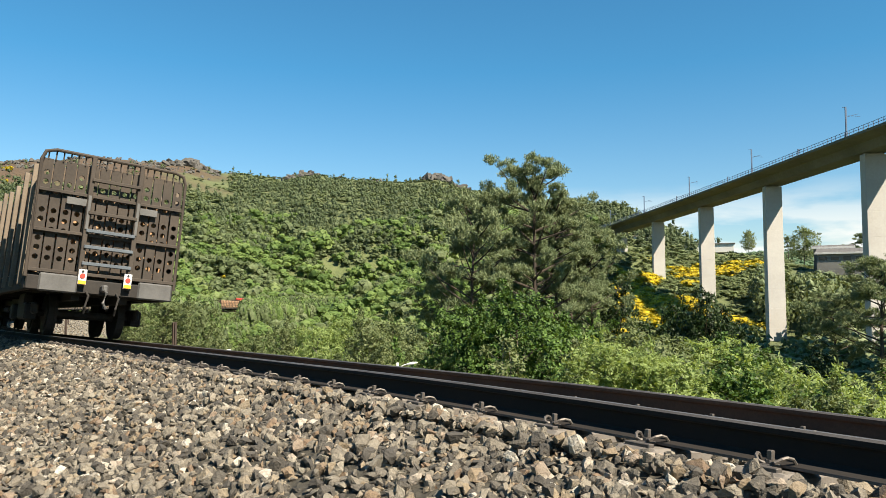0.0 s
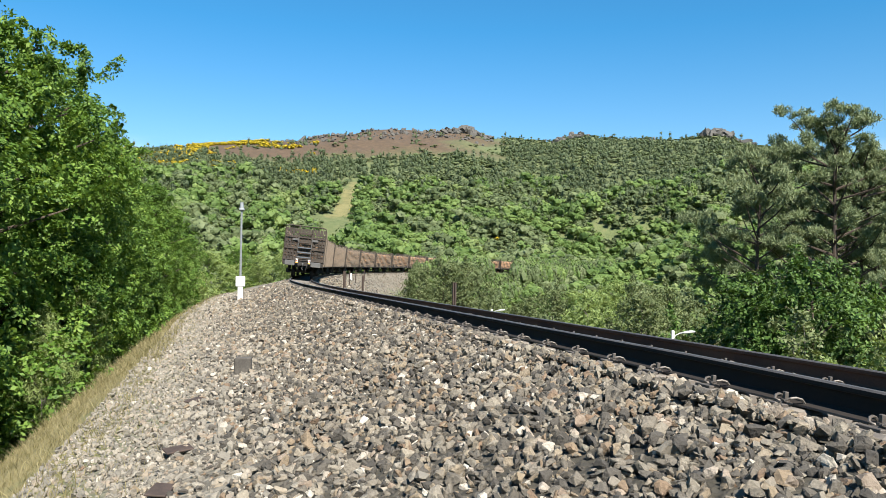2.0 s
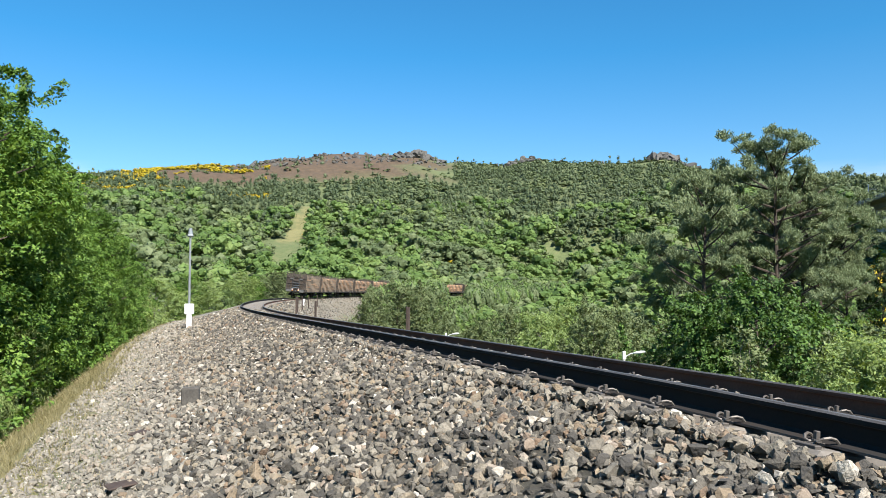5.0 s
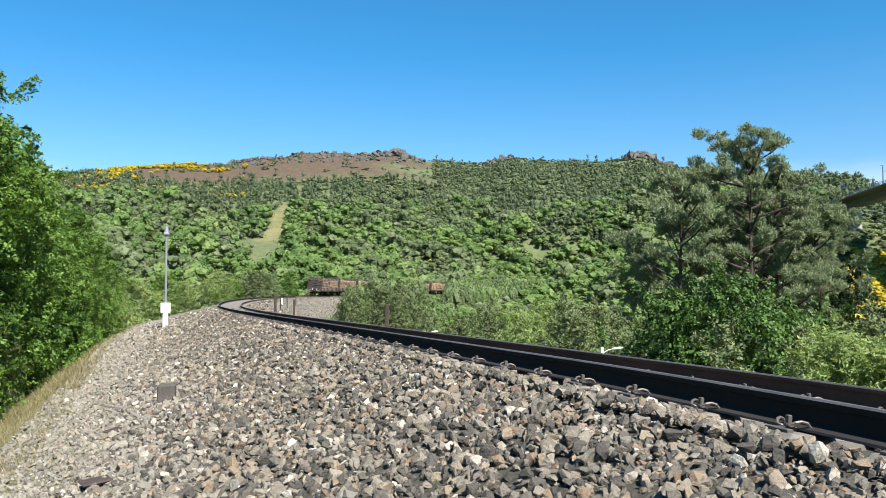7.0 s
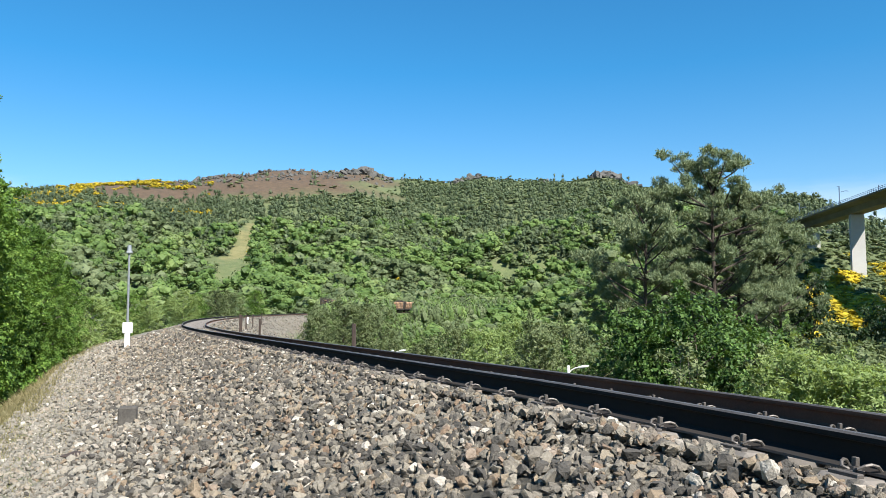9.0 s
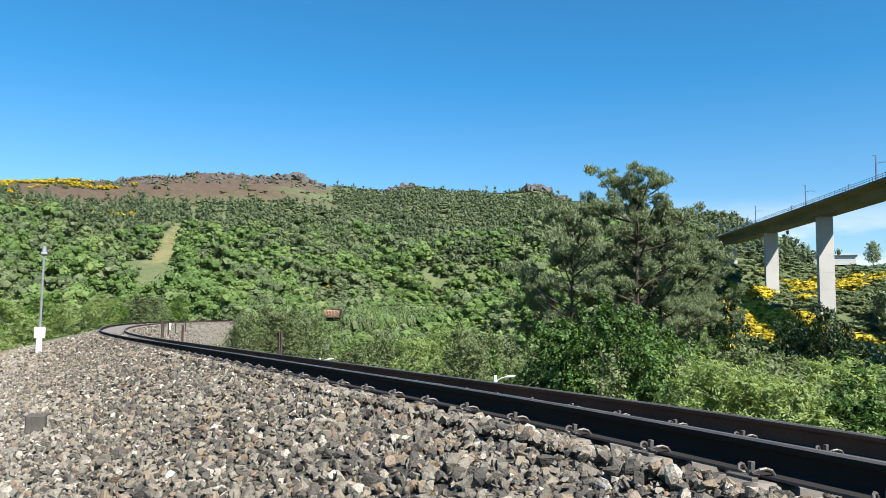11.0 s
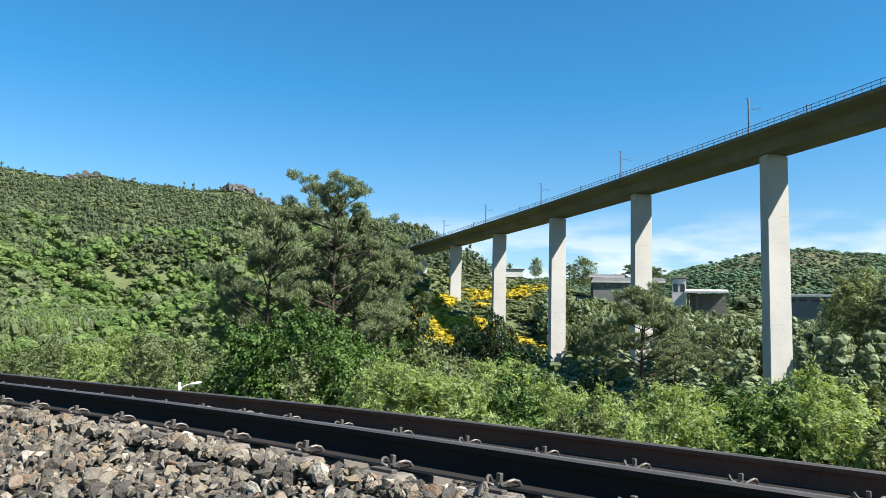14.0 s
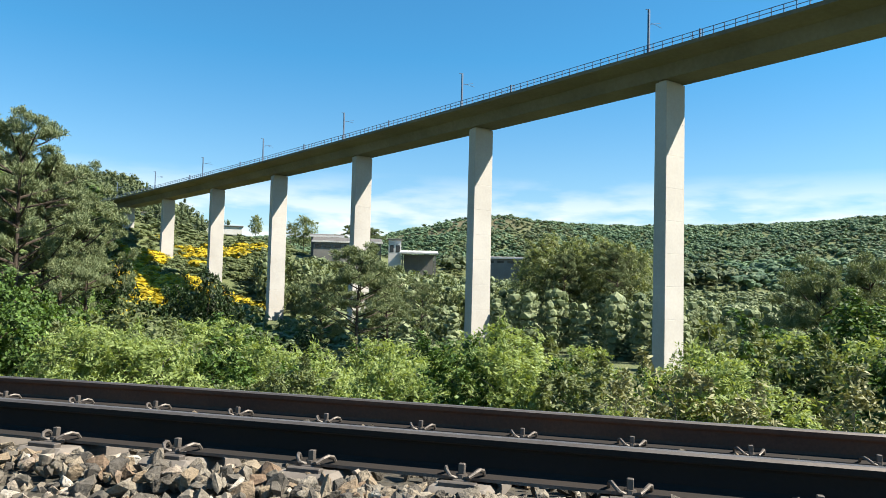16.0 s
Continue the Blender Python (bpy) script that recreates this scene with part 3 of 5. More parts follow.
def build_viaduct():
    thing = tagged(empty("railway_viaduct"), "tall concrete railway viaduct on rectangular piers, with masts and railings", "viaduct")
    ys = np.arange(-150, 372, 3.0)
    shape = [(-2.6, 0.0), (2.6, 0.0), (3.3, 1.9), (6.9, 2.45), (6.9, 3.0), (6.5, 3.0), (6.4, 2.7), (-6.4, 2.7), (-6.5, 3.0), (-6.9, 3.0), (-6.9, 2.45), (-3.3, 1.9)]
    swept("girder", shape, ys, DECK_SHADED, thing, "olive-stained concrete box girder, darkened for its shaded side")
    for side in (-1, 1):
        for hgt in (3.55, 4.1):
            a = 6.7 * side
            swept("railing", [(a - 0.04, hgt - 0.04), (a + 0.04, hgt - 0.04), (a + 0.04, hgt + 0.04), (a - 0.04, hgt + 0.04)], ys, RAILING, thing)
        bm = bmesh.new()
        box(bm, -0.05, 0.05, -0.05, 0.05, 2.95, 4.1)
        one = None
        for y in np.arange(-10, 370, 1.6 if side < 0 else 3.2):
            x, z = via(y)
            if one is None:
                one = part("railing_post", bm, RAILING, thing)
                one.location = (x + side * 6.7, y, z)
            else:
                o = new("railing_post", one.data)
                o.parent, o.location = thing, (x + side * 6.7, y, z)
    # piers
    for y in PIER_Y:
        x, z = via(y)
        g = float(ground_z(x, y)) - 2.0
        bm = bmesh.new()
        n = max(2, int((z - g) / 5.0))
        levels = []                            # pours, with a fine groove between them
        for i in range(n):
            z0, z1 = g + (z - 1.6 - g) * i / n, g + (z - 1.6 - g) * (i + 1) / n
            levels += [(z0 + 0.05, 0.0), (z1 - 0.05, 0.0), (z1 - 0.04, 0.012), (z1 + 0.04, 0.012)]
        levels = levels[:-2] + [(z - 0.30, 0.0), (z - 0.28, 0.35), (z + 0.05, 0.35)]
        rings = []
        for zz, inset in levels:
            t = 1.0 + 0.06 * (z - zz) / 45
            a, c = 2.20 * t - inset, 1.05 * t - inset
            k = 0.08
            rings.append([bm.verts.new((x + px, y + py, zz)) for px, py in ((-a + k, -c), (a - k, -c), (a, -c + k), (a, c - k), (a - k, c), (-a + k, c), (-a, c - k), (-a, -c + k))])
        for lo, hi in zip(rings, rings[1:]):
            for q in range(8):
                bm.faces.new((lo[q], lo[(q + 1) % 8], hi[(q + 1) % 8], hi[q]))
        bm.faces.new(rings[-1])
        part("pier", bm, CONCRETE, thing)
    # masts
    for k, y in enumerate(MAST_Y):
        x, z = via(y)
        for side in (-1, 1):
            bm = bmesh.new()
            mx = x + side * 6.2
            box(bm, mx - 0.14, mx + 0.14, y - 0.14, y + 0.14, z + 2.7, z + 9.6)
            box(bm, mx - 0.19, mx + 0.19, y - 0.19, y + 0.19, z + 2.7, z + 4.2)
            rod(bm, (mx, y, z + 7.4), (mx - side * 2.6, y, z + 8.1), 0.05, 0.05, 5)
            rod(bm, (mx - side * 0.6, y, z + 7.7), (mx - side * 3.0, y, z + 7.5), 0.035, 0.035, 5)
            rod(bm, (mx, y, z + 9.5), (mx + side * 0.7, y, z + 9.5), 0.06, 0.06, 5)
            part("mast", bm, RAILING, thing, "blue-grey steel catenary mast")
    return thing


PIER_Y = [-60.2, -17.2, 25.8, 68.8, 112.0, 154.9, 197.6, 240.0, 283.0, 326.0]
MAST_Y = [-60, -17, 25, 68, 110.5, 153.4, 195.5, 237.5, 280, 322]
build_viaduct()


# ---------------------------------------------------------------- the train
PANEL = surface("grimy_wagon_steel", [(0.3, (0.024, 0.0186, 0.015)), (0.55, (0.048, 0.0372, 0.0288)), (0.8, (0.081, 0.0612, 0.0456))], 1.5, 0.8, 0.2, 25, 0.3, 0.004)
FRAME_BLUE = surface("worn_blue_grey_frame", [(0.3, (0.045, 0.057, 0.072)), (0.7, (0.096, 0.114, 0.132))], 2.0, 0.65, 0.2, 30, 0.2, 0.003)
STAKE = surface("weathered_tan_stakes", [(0.3, (0.095, 0.074, 0.056)), (0.7, (0.190, 0.150, 0.112))], 1.5, 0.8, 0.1, 25, 0.3, 0.004)
BUFFER = surface("buffer_grey", [(0.3, (0.060, 0.058, 0.056)), (0.7, (0.115, 0.112, 0.108))], 3.0, 0.55, 0.3, 30, 0.1, 0.002)
UNDER = surface("underframe_black", [(0.3, (0.009, 0.0078, 0.0072)), (0.7, (0.03, 0.0252, 0.0216))], 2.0, 0.85, 0.1, 25, 0.3, 0.004)
RED = surface("signal_red", [(0.3, (0.35, 0.03, 0.02)), (0.7, (0.50, 0.05, 0.03))], 3.0, 0.5, 0, 40, 0.05, 0.001)
ORANGE = surface("reflex_orange", [(0.3, (0.75, 0.28, 0.02)), (0.7, (0.85, 0.36, 0.03))], 3.0, 0.5, 0, 40, 0.05, 0.001)
LOGBARK = surface("eucalyptus_logs", [(0.25, (0.150, 0.088, 0.050)), (0.5, (0.330, 0.195, 0.110)), (0.75, (0.500, 0.310, 0.180))], 0.9, 0.9, 0, 9, 0.5, 0.02)
GLASS_DARK = surface("cab_window", [(0.3, (0.02, 0.025, 0.03)), (0.7, (0.03, 0.035, 0.04))], 2.0, 0.1, 0, 20, 0.0, 0.001)


def holed_panel(bm, x0, x1, z0, z1, y, nx, nz, hole=0.30, skip=()):
    """A steel plank pierced by rows of octagonal holes."""
    cw, ch = (x1 - x0) / nx, (z1 - z0) / nz
    for i in range(nx):
        for j in range(nz):
            cx, cz = x0 + (i + 0.5) * cw, z0 + (j + 0.5) * ch
            r = hole * min(cw, ch * 1.2)
            outer = [(cx + cw / 2 * a, cz + ch / 2 * b) for a, b in ((1, 0), (1, 1), (0, 1), (-1, 1), (-1, 0), (-1, -1), (0, -1), (1, -1))]
            vo = [bm.verts.new((a, y, b)) for a, b in outer]
            if j in skip:
                bm.faces.new(vo)
                continue
            vi = [bm.verts.new((cx + r * math.cos(k * math.pi / 4), y, cz + r * math.sin(k * math.pi / 4))) for k in range(8)]
            vb = [bm.verts.new((v.co.x, y + 0.05, v.co.z)) for v in vi]
            for k in range(8):
                q = (k + 1) % 8
                bm.faces.new((vo[k], vo[q], vi[q], vi[k]))
                bm.faces.new((vi[k], vi[q], vb[q], vb[k]))
    return bm


def wheelset(thing, y):
    for x in (-0.67, 0.67):
        bm = bmesh.new()
        rod(bm, (x - 0.065, y, 0.46), (x + 0.065, y, 0.46), 0.45, None, 24)
        rod(bm, (x - 0.09, y, 0.46), (x + 0.09, y, 0.46), 0.36, 0.30, 20)
        rod(bm, (x - math.copysign(0.09, x), y, 0.46), (x - math.copysign(0.05, x), y, 0.46), 0.485, None, 24)
        part("wheel", bm, UNDER, thing)
    bm = bmesh.new()
    rod(bm, (-1.05, y, 0.46), (1.05, y, 0.46), 0.08, None, 10)
    for x in (-1.02, 1.02):
        box(bm, x - 0.12, x + 0.12, y - 0.18, y + 0.18, 0.30, 0.64, 0.03)
    part("axle", bm, UNDER, thing)


WAGON, BIG, SPACING = 14.6, 1.09, 16.5


def build_wagon(tail):
    """y runs forwards from the rear buffers; z up from the rail head; x = 0 midway between the rails."""
    thing = empty("log_wagon")
    W, L = 1.36, WAGON - 1.2
    bm = bmesh.new()
    box(bm, -W, W, 0.55, 0.55 + L, 1.08, 1.20, 0.01)
    for x in (-W + 0.06, W - 0.06):
        box(bm, x - 0.07, x + 0.07, 0.55, 0.55 + L, 0.86, 1.09, 0.01)
    for x in (-0.45, 0.45):
        box(bm, x - 0.08, x + 0.08, 0.6, 0.5 + L, 0.72, 1.09, 0.01)
    for y in np.linspace(1.5, L - 0.6, 7):
        box(bm, -W + 0.1, W - 0.1, y - 0.05, y + 0.05, 0.85, 1.085)
    part("underframe", bm, UNDER, thing)
    for y in (1.9, 3.7, L - 2.6, L - 0.8):
        wheelset(thing, y)
    for y in (2.8, L - 1.7):
        for x in (-0.98, 0.98):
            bm = bmesh.new()
            box(bm, x - 0.06, x + 0.06, y - 1.35, y + 1.35, 0.42, 0.66, 0.04)
            box(bm, x - 0.1, x + 0.1, y - 0.4, y + 0.4, 0.30, 0.86, 0.04)
            part("bogie_frame", bm, UNDER, thing)
    # end walls of pierced planks in a tubular frame
    for y, out in ((0.50, -1), (0.55 + L, 1)):
        detail = out < 0 and tail
        bm = bmesh.new()
        yo = y + out * 0.05
        tube(bm, [(-W - 0.02, yo, 1.1), (-W - 0.02, yo, 3.38), (-W + 0.04, yo, 3.54), (-W + 0.22, yo, 3.60), (W - 0.22, yo, 3.60), (W - 0.04, yo, 3.54), (W + 0.02, yo, 3.38), (W + 0.02, yo, 1.1)], 0.035, 8)
        for z in (1.24, 2.02, 2.80):
            box(bm, -W, W, yo - 0.03, yo + 0.03, z - 0.035, z + 0.035, 0.01)
        for x in np.linspace(-W + 0.1, W - 0.1, 20):
            box(bm, x - 0.012, x + 0.012, y - 0.01, y + 0.02, 3.40, 3.60)
        frame_part = part("end_frame", bm, PANEL, thing, "bent tubular frame with cross rails")
        if detail:
            for i in range(13):
                bm = bmesh.new()
                x0, x1 = -W + 2 * W * i / 13 + 0.014, -W + 2 * W * (i + 1) / 13 - 0.014
                yp = y + 0.018 * (i % 2)
                holed_panel(bm, x0, x1, 1.22, 3.42, yp, 1, 12, 0.30, (0, 3, 7, 10, 11) if i % 3 else (0, 4, 7, 11))
                bmesh.ops.remove_doubles(bm, verts=bm.verts, dist=0.0005)
                for xe in (x0, x1):
                    q = [bm.verts.new(p) for p in ((xe, yp, 1.22), (xe, yp + 0.05, 1.22), (xe, yp + 0.05, 3.42), (xe, yp, 3.42))]
                    bm.faces.new(q)
                bmesh.ops.remove_doubles(bm, verts=bm.verts, dist=0.0005)
                part("plank", bm, PANEL, frame_part)
        else:
            bm = bmesh.new()
            box(bm, -W, W, y - 0.02, y + 0.03, 1.22, 3.42, 0.01)
            part("end_wall", bm, PANEL, thing)
        if detail:
            bm = bmesh.new()
            for x in (-0.46, 0.46):
                box(bm, x - 0.045, x + 0.045, yo - 0.09, yo, 1.0, 3.58, 0.01)
            part("end_post", bm, PANEL, thing)
            for z, m in ((1.45, FRAME_BLUE), (1.78, FRAME_BLUE), (2.10, FRAME_BLUE), (2.46, PANEL), (3.12, PANEL)):
                bm = bmesh.new()
                box(bm, -0.46, 0.46, yo - 0.13, yo - 0.06, z - 0.035, z + 0.035, 0.01)
                part("rung", bm, m, thing, "worn blue-grey rung" if m is FRAME_BLUE else "")
            for x in (-0.46, 0.46):
                bm = bmesh.new()
                box(bm, x - 0.03, x + 0.03, yo - 0.11, yo - 0.09, 2.12, 2.80, 0.005)
                part("strip", bm, BUFFER, thing, "pale bare metal strip")
            for x in (-0.86, 0.50):
                bm = bmesh.new()
                box(bm, x, x + 0.36, yo - 0.05, yo - 0.035, 2.58, 2.72, 0.004)
                part("plate", bm, BUFFER, thing)
    # buffers, hook, hoses
    for y, out in ((0.55, -1), (0.55 + L, 1)):
        bm = bmesh.new()
        box(bm, -W, W, min(y, y + out * 0.12), max(y, y + out * 0.12), 0.86, 1.14, 0.02)
        part("headstock", bm, UNDER, thing)
        for x in (-0.88, 0.88):
            bm = bmesh.new()
            rod(bm, (x, y, 1.0), (x, y + out * 0.5, 1.0), 0.12, 0.10, 14)
            box(bm, x - 0.33, x + 0.33, y + out * 0.55 - 0.03, y + out * 0.55 + 0.03, 0.83, 1.17, 0.028)
            part("buffer", bm, BUFFER, thing, "grey oblong buffer")
        bm = bmesh.new()
        box(bm, -0.06, 0.06, min(y, y + out * 0.35), max(y, y + out * 0.35), 0.92, 1.06, 0.03)
        tube(bm, [(0, y + out * 0.3, 0.98), (0.02, y + out * 0.42, 0.9), (-0.03, y + out * 0.42, 0.7), (0.03, y + out * 0.4, 0.6), (0, y + out * 0.36, 0.62)], 0.03, 8)
        part("coupling", bm, BUFFER, thing)
        for x in (-0.3, 0.26):
            bm = bmesh.new()
            tube(bm, [(x, y + out * 0.1, 0.92), (x + 0.02, y + out * 0.3, 0.82), (x - 0.03, y + out * 0.34, 0.6), (x - 0.02, y + out * 0.25, 0.48)], 0.022, 7)
            part("brake_hose", bm, UNDER, thing)
    if tail:
        for x in (-0.42, 0.42):
            bm = bmesh.new()
            y = 0.30
            box(bm, x - 0.075, x + 0.075, y, y + 0.02, 1.03, 1.33, 0.004)
            plate = part("tail_board", bm, WHITE, thing, "white tail board with a red disc and an orange foot")
            bm = bmesh.new()
            rod(bm, (x, y - 0.012, 1.20), (x, y + 0.004, 1.20), 0.050, None, 16)
            part("disc", bm, RED, plate)
            bm = bmesh.new()
            box(bm, x - 0.07, x + 0.07, y - 0.010, y + 0.004, 1.04, 1.11, 0.002)
            part("foot_band", bm, ORANGE, plate)
            bm = bmesh.new()
            rod(bm, (x, y - 0.012, 1.29), (x, y + 0.004, 1.29), 0.022, None, 12)
            part("eye", bm, UNDER, plate)
    # stakes and logs
    for x in (-W - 0.03, W + 0.03):
        for y in np.linspace(1.0, L + 0.1, 12):
            bm = bmesh.new()
            box(bm, x - 0.045, x + 0.045, y - 0.06, y + 0.06, 0.95, 3.30 + 0.08 * math.sin(y * 7), 0.01)
            part("stake", bm, STAKE, thing)
        if tail:
            bm = bmesh.new()
            for i in range(8):
                y0 = 0.6 + i * 0.8
                holed_panel(bm, 0, 0.78, 1.22, 3.0 + 0.05 * (i % 2), 0, 1, 4, 0.05, (0, 1, 2, 3))
                bmesh.ops.transform(bm, matrix=Matrix.Translation((x - math.copysign(0.05, x), y0, 0)) @ Matrix.Rotation(math.pi / 2, 4, "Z"), verts=[v for v in bm.verts if not v.tag])
                for v in bm.verts:
                    v.tag = True
            part("side_sheet", bm, PANEL, thing)
    rng = np.random.default_rng(3 + tail)
    for k, (y0, y1) in enumerate(((0.75, 4.9), (5.1, 9.4), (9.6, L + 0.4))):
        bm = bmesh.new()
        z = 1.30
        while z < (2.9 if tail else 3.15):
            x = -W + 0.12 + rng.uniform(0, 0.06)
            while x < W - 0.06:
                r = rng.uniform(0.085, 0.125)
                e = rng.uniform(-0.09, 0.09, 2)
                rod(bm, (x, y0 + e[0], z + rng.uniform(-0.03, 0.03)), (x + rng.uniform(-0.04, 0.04), y1 + e[1], z + rng.uniform(-0.03, 0.03)), r, r * 0.8, 7)
                x += 2 * r + 0.01
            z += 0.19
        tagged(part("log_load", bm, LOGBARK, thing, "bundle of reddish brown debarked logs"), kind="stuff")
    return thing


def build_locomotive():
    thing = tagged(empty("locomotive"), "red diesel locomotive hauling a log train", "locomotive")
    bm = bmesh.new()
    box(bm, -1.4, 1.4, 0.6, 18.4, 1.15, 3.4, 0.15)
    box(bm, -1.3, 1.3, 1.6, 17.4, 3.4, 3.9, 0.2)
    part("body", bm, RED, thing)
    bm = bmesh.new()
    box(bm, -1.35, 1.35, 0.8, 18.2, 0.7, 1.16, 0.05)
    part("underframe", bm, UNDER, thing)
    for y in (2.3, 4.3, 14.7, 16.7):
        wheelset(thing, y)
    for y0 in (0.585, 18.385):
        bm = bmesh.new()
        box(bm, -1.1, 1.1, y0, y0 + 0.03, 2.5, 3.2, 0.01)
        part("windscreen", bm, GLASS_DARK, thing)
    for x in (-1.41, 1.38):
        for y in (1.2, 17.0):
            bm = bmesh.new()
            box(bm, x, x + 0.03, y, y + 0.8, 2.5, 3.15, 0.01)
            part("window", bm, GLASS_DARK, thing)
    return thing


TAIL_START, SPEED, COUNT = 14.4, 19.3, 15


def train_row(s, length):
    """The pose of a vehicle whose rear is s along the line: it sits on the chord between its bogies."""
    xa, ya, _ = track_at(s + 2.8, GAUGE / 2)
    xb, yb, _ = track_at(s + length - 2.8, GAUGE / 2)
    za, zb = float(track_z(s + 2.8)), float(track_z(s + length - 2.8))
    yaw = math.atan2(-(float(xb) - float(xa)), float(yb) - float(ya))
    tip = math.degrees(math.atan2(zb - za, length - 5.6))
    x, y = float(xa) - 2.8 * -math.sin(yaw), float(ya) - 2.8 * math.cos(yaw)
    z = za - (zb - za) / (length - 5.6) * 2.8 - CANT * GAUGE / 2
    return pose(x, y, z, tip, math.degrees(math.atan(CANT)), math.degrees(yaw))


train = [tagged(build_wagon(True), "last log wagon with a pierced steel end wall and tail boards", "wagon", "wagons of the train")]
second = tagged(build_wagon(False), "log wagon loaded with reddish brown logs between stakes", "wagon", "wagons of the train")
train.append(second)
for _ in range(COUNT - 2):
    train.append(copy_thing(second, Matrix()))
loco = build_locomotive()
for vehicle in (*train, loco):
    vehicle.scale = (BIG, BIG, BIG)


def motions():
    times = [0.5 * k for k in range(33)]
    for i, wagon in enumerate(train):
        walk(wagon, [(t, train_row(TAIL_START + SPEED * t + SPACING * i, WAGON * BIG)) for t in times])
    walk(loco, [(t, train_row(TAIL_START + SPEED * t + SPACING * COUNT, 19.0 * BIG)) for t in times])


# ---------------------------------------------------------------- plants
def leaf_cloud(blobs, per, size, rng, fill=0.25, droop=0.0, long=1.6, loose=0.7):
    """Leaves as small pointed blades in the shells of the blobs (x, y, z, rx, ry, rz); per: leaves per square metre of shell."""
    C, N = [], []
    for x, y, z, rx, ry, rz in blobs:
        area = 4 * math.pi * ((rx * ry) ** 1.6 / 3 + (rx * rz) ** 1.6 / 3 + (ry * rz) ** 1.6 / 3) ** (1 / 1.6)
        n = max(6, int(area * per))
        v = rng.normal(size=(n, 3))
        v /= np.linalg.norm(v, axis=1)[:, None]
        rad = np.where(rng.random(n) < fill, rng.uniform(0.3, 0.85, n), rng.normal(0.93, 0.10, n))
        C.append(np.array((x, y, z)) + v * rad[:, None] * np.array((rx, ry, rz)))
        N.append(v)
    C, N = np.concatenate(C), np.concatenate(N)
    n = len(C)
    N = N + rng.normal(size=(n, 3)) * loose + np.array((0, 0, 0.45))
    N /= np.linalg.norm(N, axis=1)[:, None]
    T = np.cross(N, rng.normal(size=(n, 3)))
    T[:, 2] -= droop
    T /= np.linalg.norm(T, axis=1)[:, None] + 1e-9
    B = np.cross(N, T)
    q = size * rng.uniform(0.55, 1.3, n)[:, None]
    a, b = T * q * long * 0.5, B * q * 0.5
    a, b = a * 1.15, b * 1.25
    V = np.stack([C - a, C + a * 0.7 + b, C + a * 0.7 - b], 1)
    return V.reshape(-1, 3), np.arange(n * 3).reshape(n, 3)


def pad_cloud(blobs, pads, per, size, rng, reach=0.30, long=1.5, hang=0.0):
    """Foliage in layered sprays: flat, tilted pads of leaves round each clump, with gaps and shade between them; pads per square metre of clump, per: leaves in a pad."""
    C, N, R = [], [], []
    for x, y, z, rx, ry, rz in blobs:
        n = max(3, int(4 * math.pi * (rx * ry * rz) ** (2 / 3) * pads))
        v = rng.normal(size=(n, 3)) + np.array((0, 0, 0.25))
        v /= np.linalg.norm(v, axis=1)[:, None]
        C.append(np.array((x, y, z)) + v * rng.uniform(0.55, 1.12, n)[:, None] * np.array((rx, ry, rz)))
        k = v * 0.55 + np.array((0, 0, 0.75)) + rng.normal(size=(n, 3)) * 0.28
        N.append(k / np.linalg.norm(k, axis=1)[:, None])
        R.append(reach * rng.uniform(0.6, 1.35, n))
    C, N, R = (np.repeat(np.concatenate(a), per, 0) for a in (C, N, R))
    n = len(C)
    A = np.cross(N, np.array((0.31, 0.87, 0.12)))
    A /= np.linalg.norm(A, axis=1)[:, None]
    B = np.cross(N, A)
    t, q = rng.uniform(0, 6.283, n), R * np.sqrt(rng.random(n)) * rng.uniform(0.7, 1.2, n)
    off = A * (np.cos(t) * q)[:, None] + B * (np.sin(t) * q * 0.75)[:, None]
    P = C + off + N * (rng.normal(size=n) * R * 0.16)[:, None]
    P[:, 2] -= q * q / R * (0.30 + hang)
    M = N + rng.normal(size=(n, 3)) * 0.42
    M /= np.linalg.norm(M, axis=1)[:, None]
    T = off / (q[:, None] + 1e-6) + rng.normal(size=(n, 3)) * 0.7
    T[:, 2] -= hang
    T -= M * (T * M).sum(1)[:, None]
    T /= np.linalg.norm(T, axis=1)[:, None] + 1e-9
    S = np.cross(M, T)
    k = (size * rng.uniform(0.6, 1.35, n))[:, None]
    a, b = T * k * long * 0.5, S * k * 0.42
    V = np.stack([P - a, P + a * 0.15 + b, P + a, P + a * 0.15 - b], 1)
    return V.reshape(-1, 3), np.arange(n * 4).reshape(n, 4)


def needle_cloud(blobs, per, size, rng):
    """Pine tufts: narrow crossed blades that fan out and upwards."""
    C = []
    for x, y, z, rx, ry, rz in blobs:
        n = max(8, int(4 * math.pi * (rx * ry * rz) ** (2 / 3) * per))
        v = rng.normal(size=(n, 3))
        v /= np.linalg.norm(v, axis=1)[:, None]
        C.append(np.array((x, y, z)) + v * (rng.random(n) ** 0.4)[:, None] * np.array((rx, ry, rz)))
    C = np.concatenate(C)
    n = len(C) * 4
    C = np.repeat(C, 4, 0)
    D = rng.normal(size=(n, 3)) + np.array((0, 0, 0.8))
    D /= np.linalg.norm(D, axis=1)[:, None]
    S = np.cross(D, rng.normal(size=(n, 3)))
    S /= np.linalg.norm(S, axis=1)[:, None]
    q = size * rng.uniform(0.6, 1.3, n)[:, None]
    V = np.stack([C - S * q * 0.05, C + S * q * 0.05, C + D * q + S * q * 0.085, C + D * q - S * q * 0.085], 1)
    return V.reshape(-1, 3), np.arange(n * 4).reshape(n, 4)


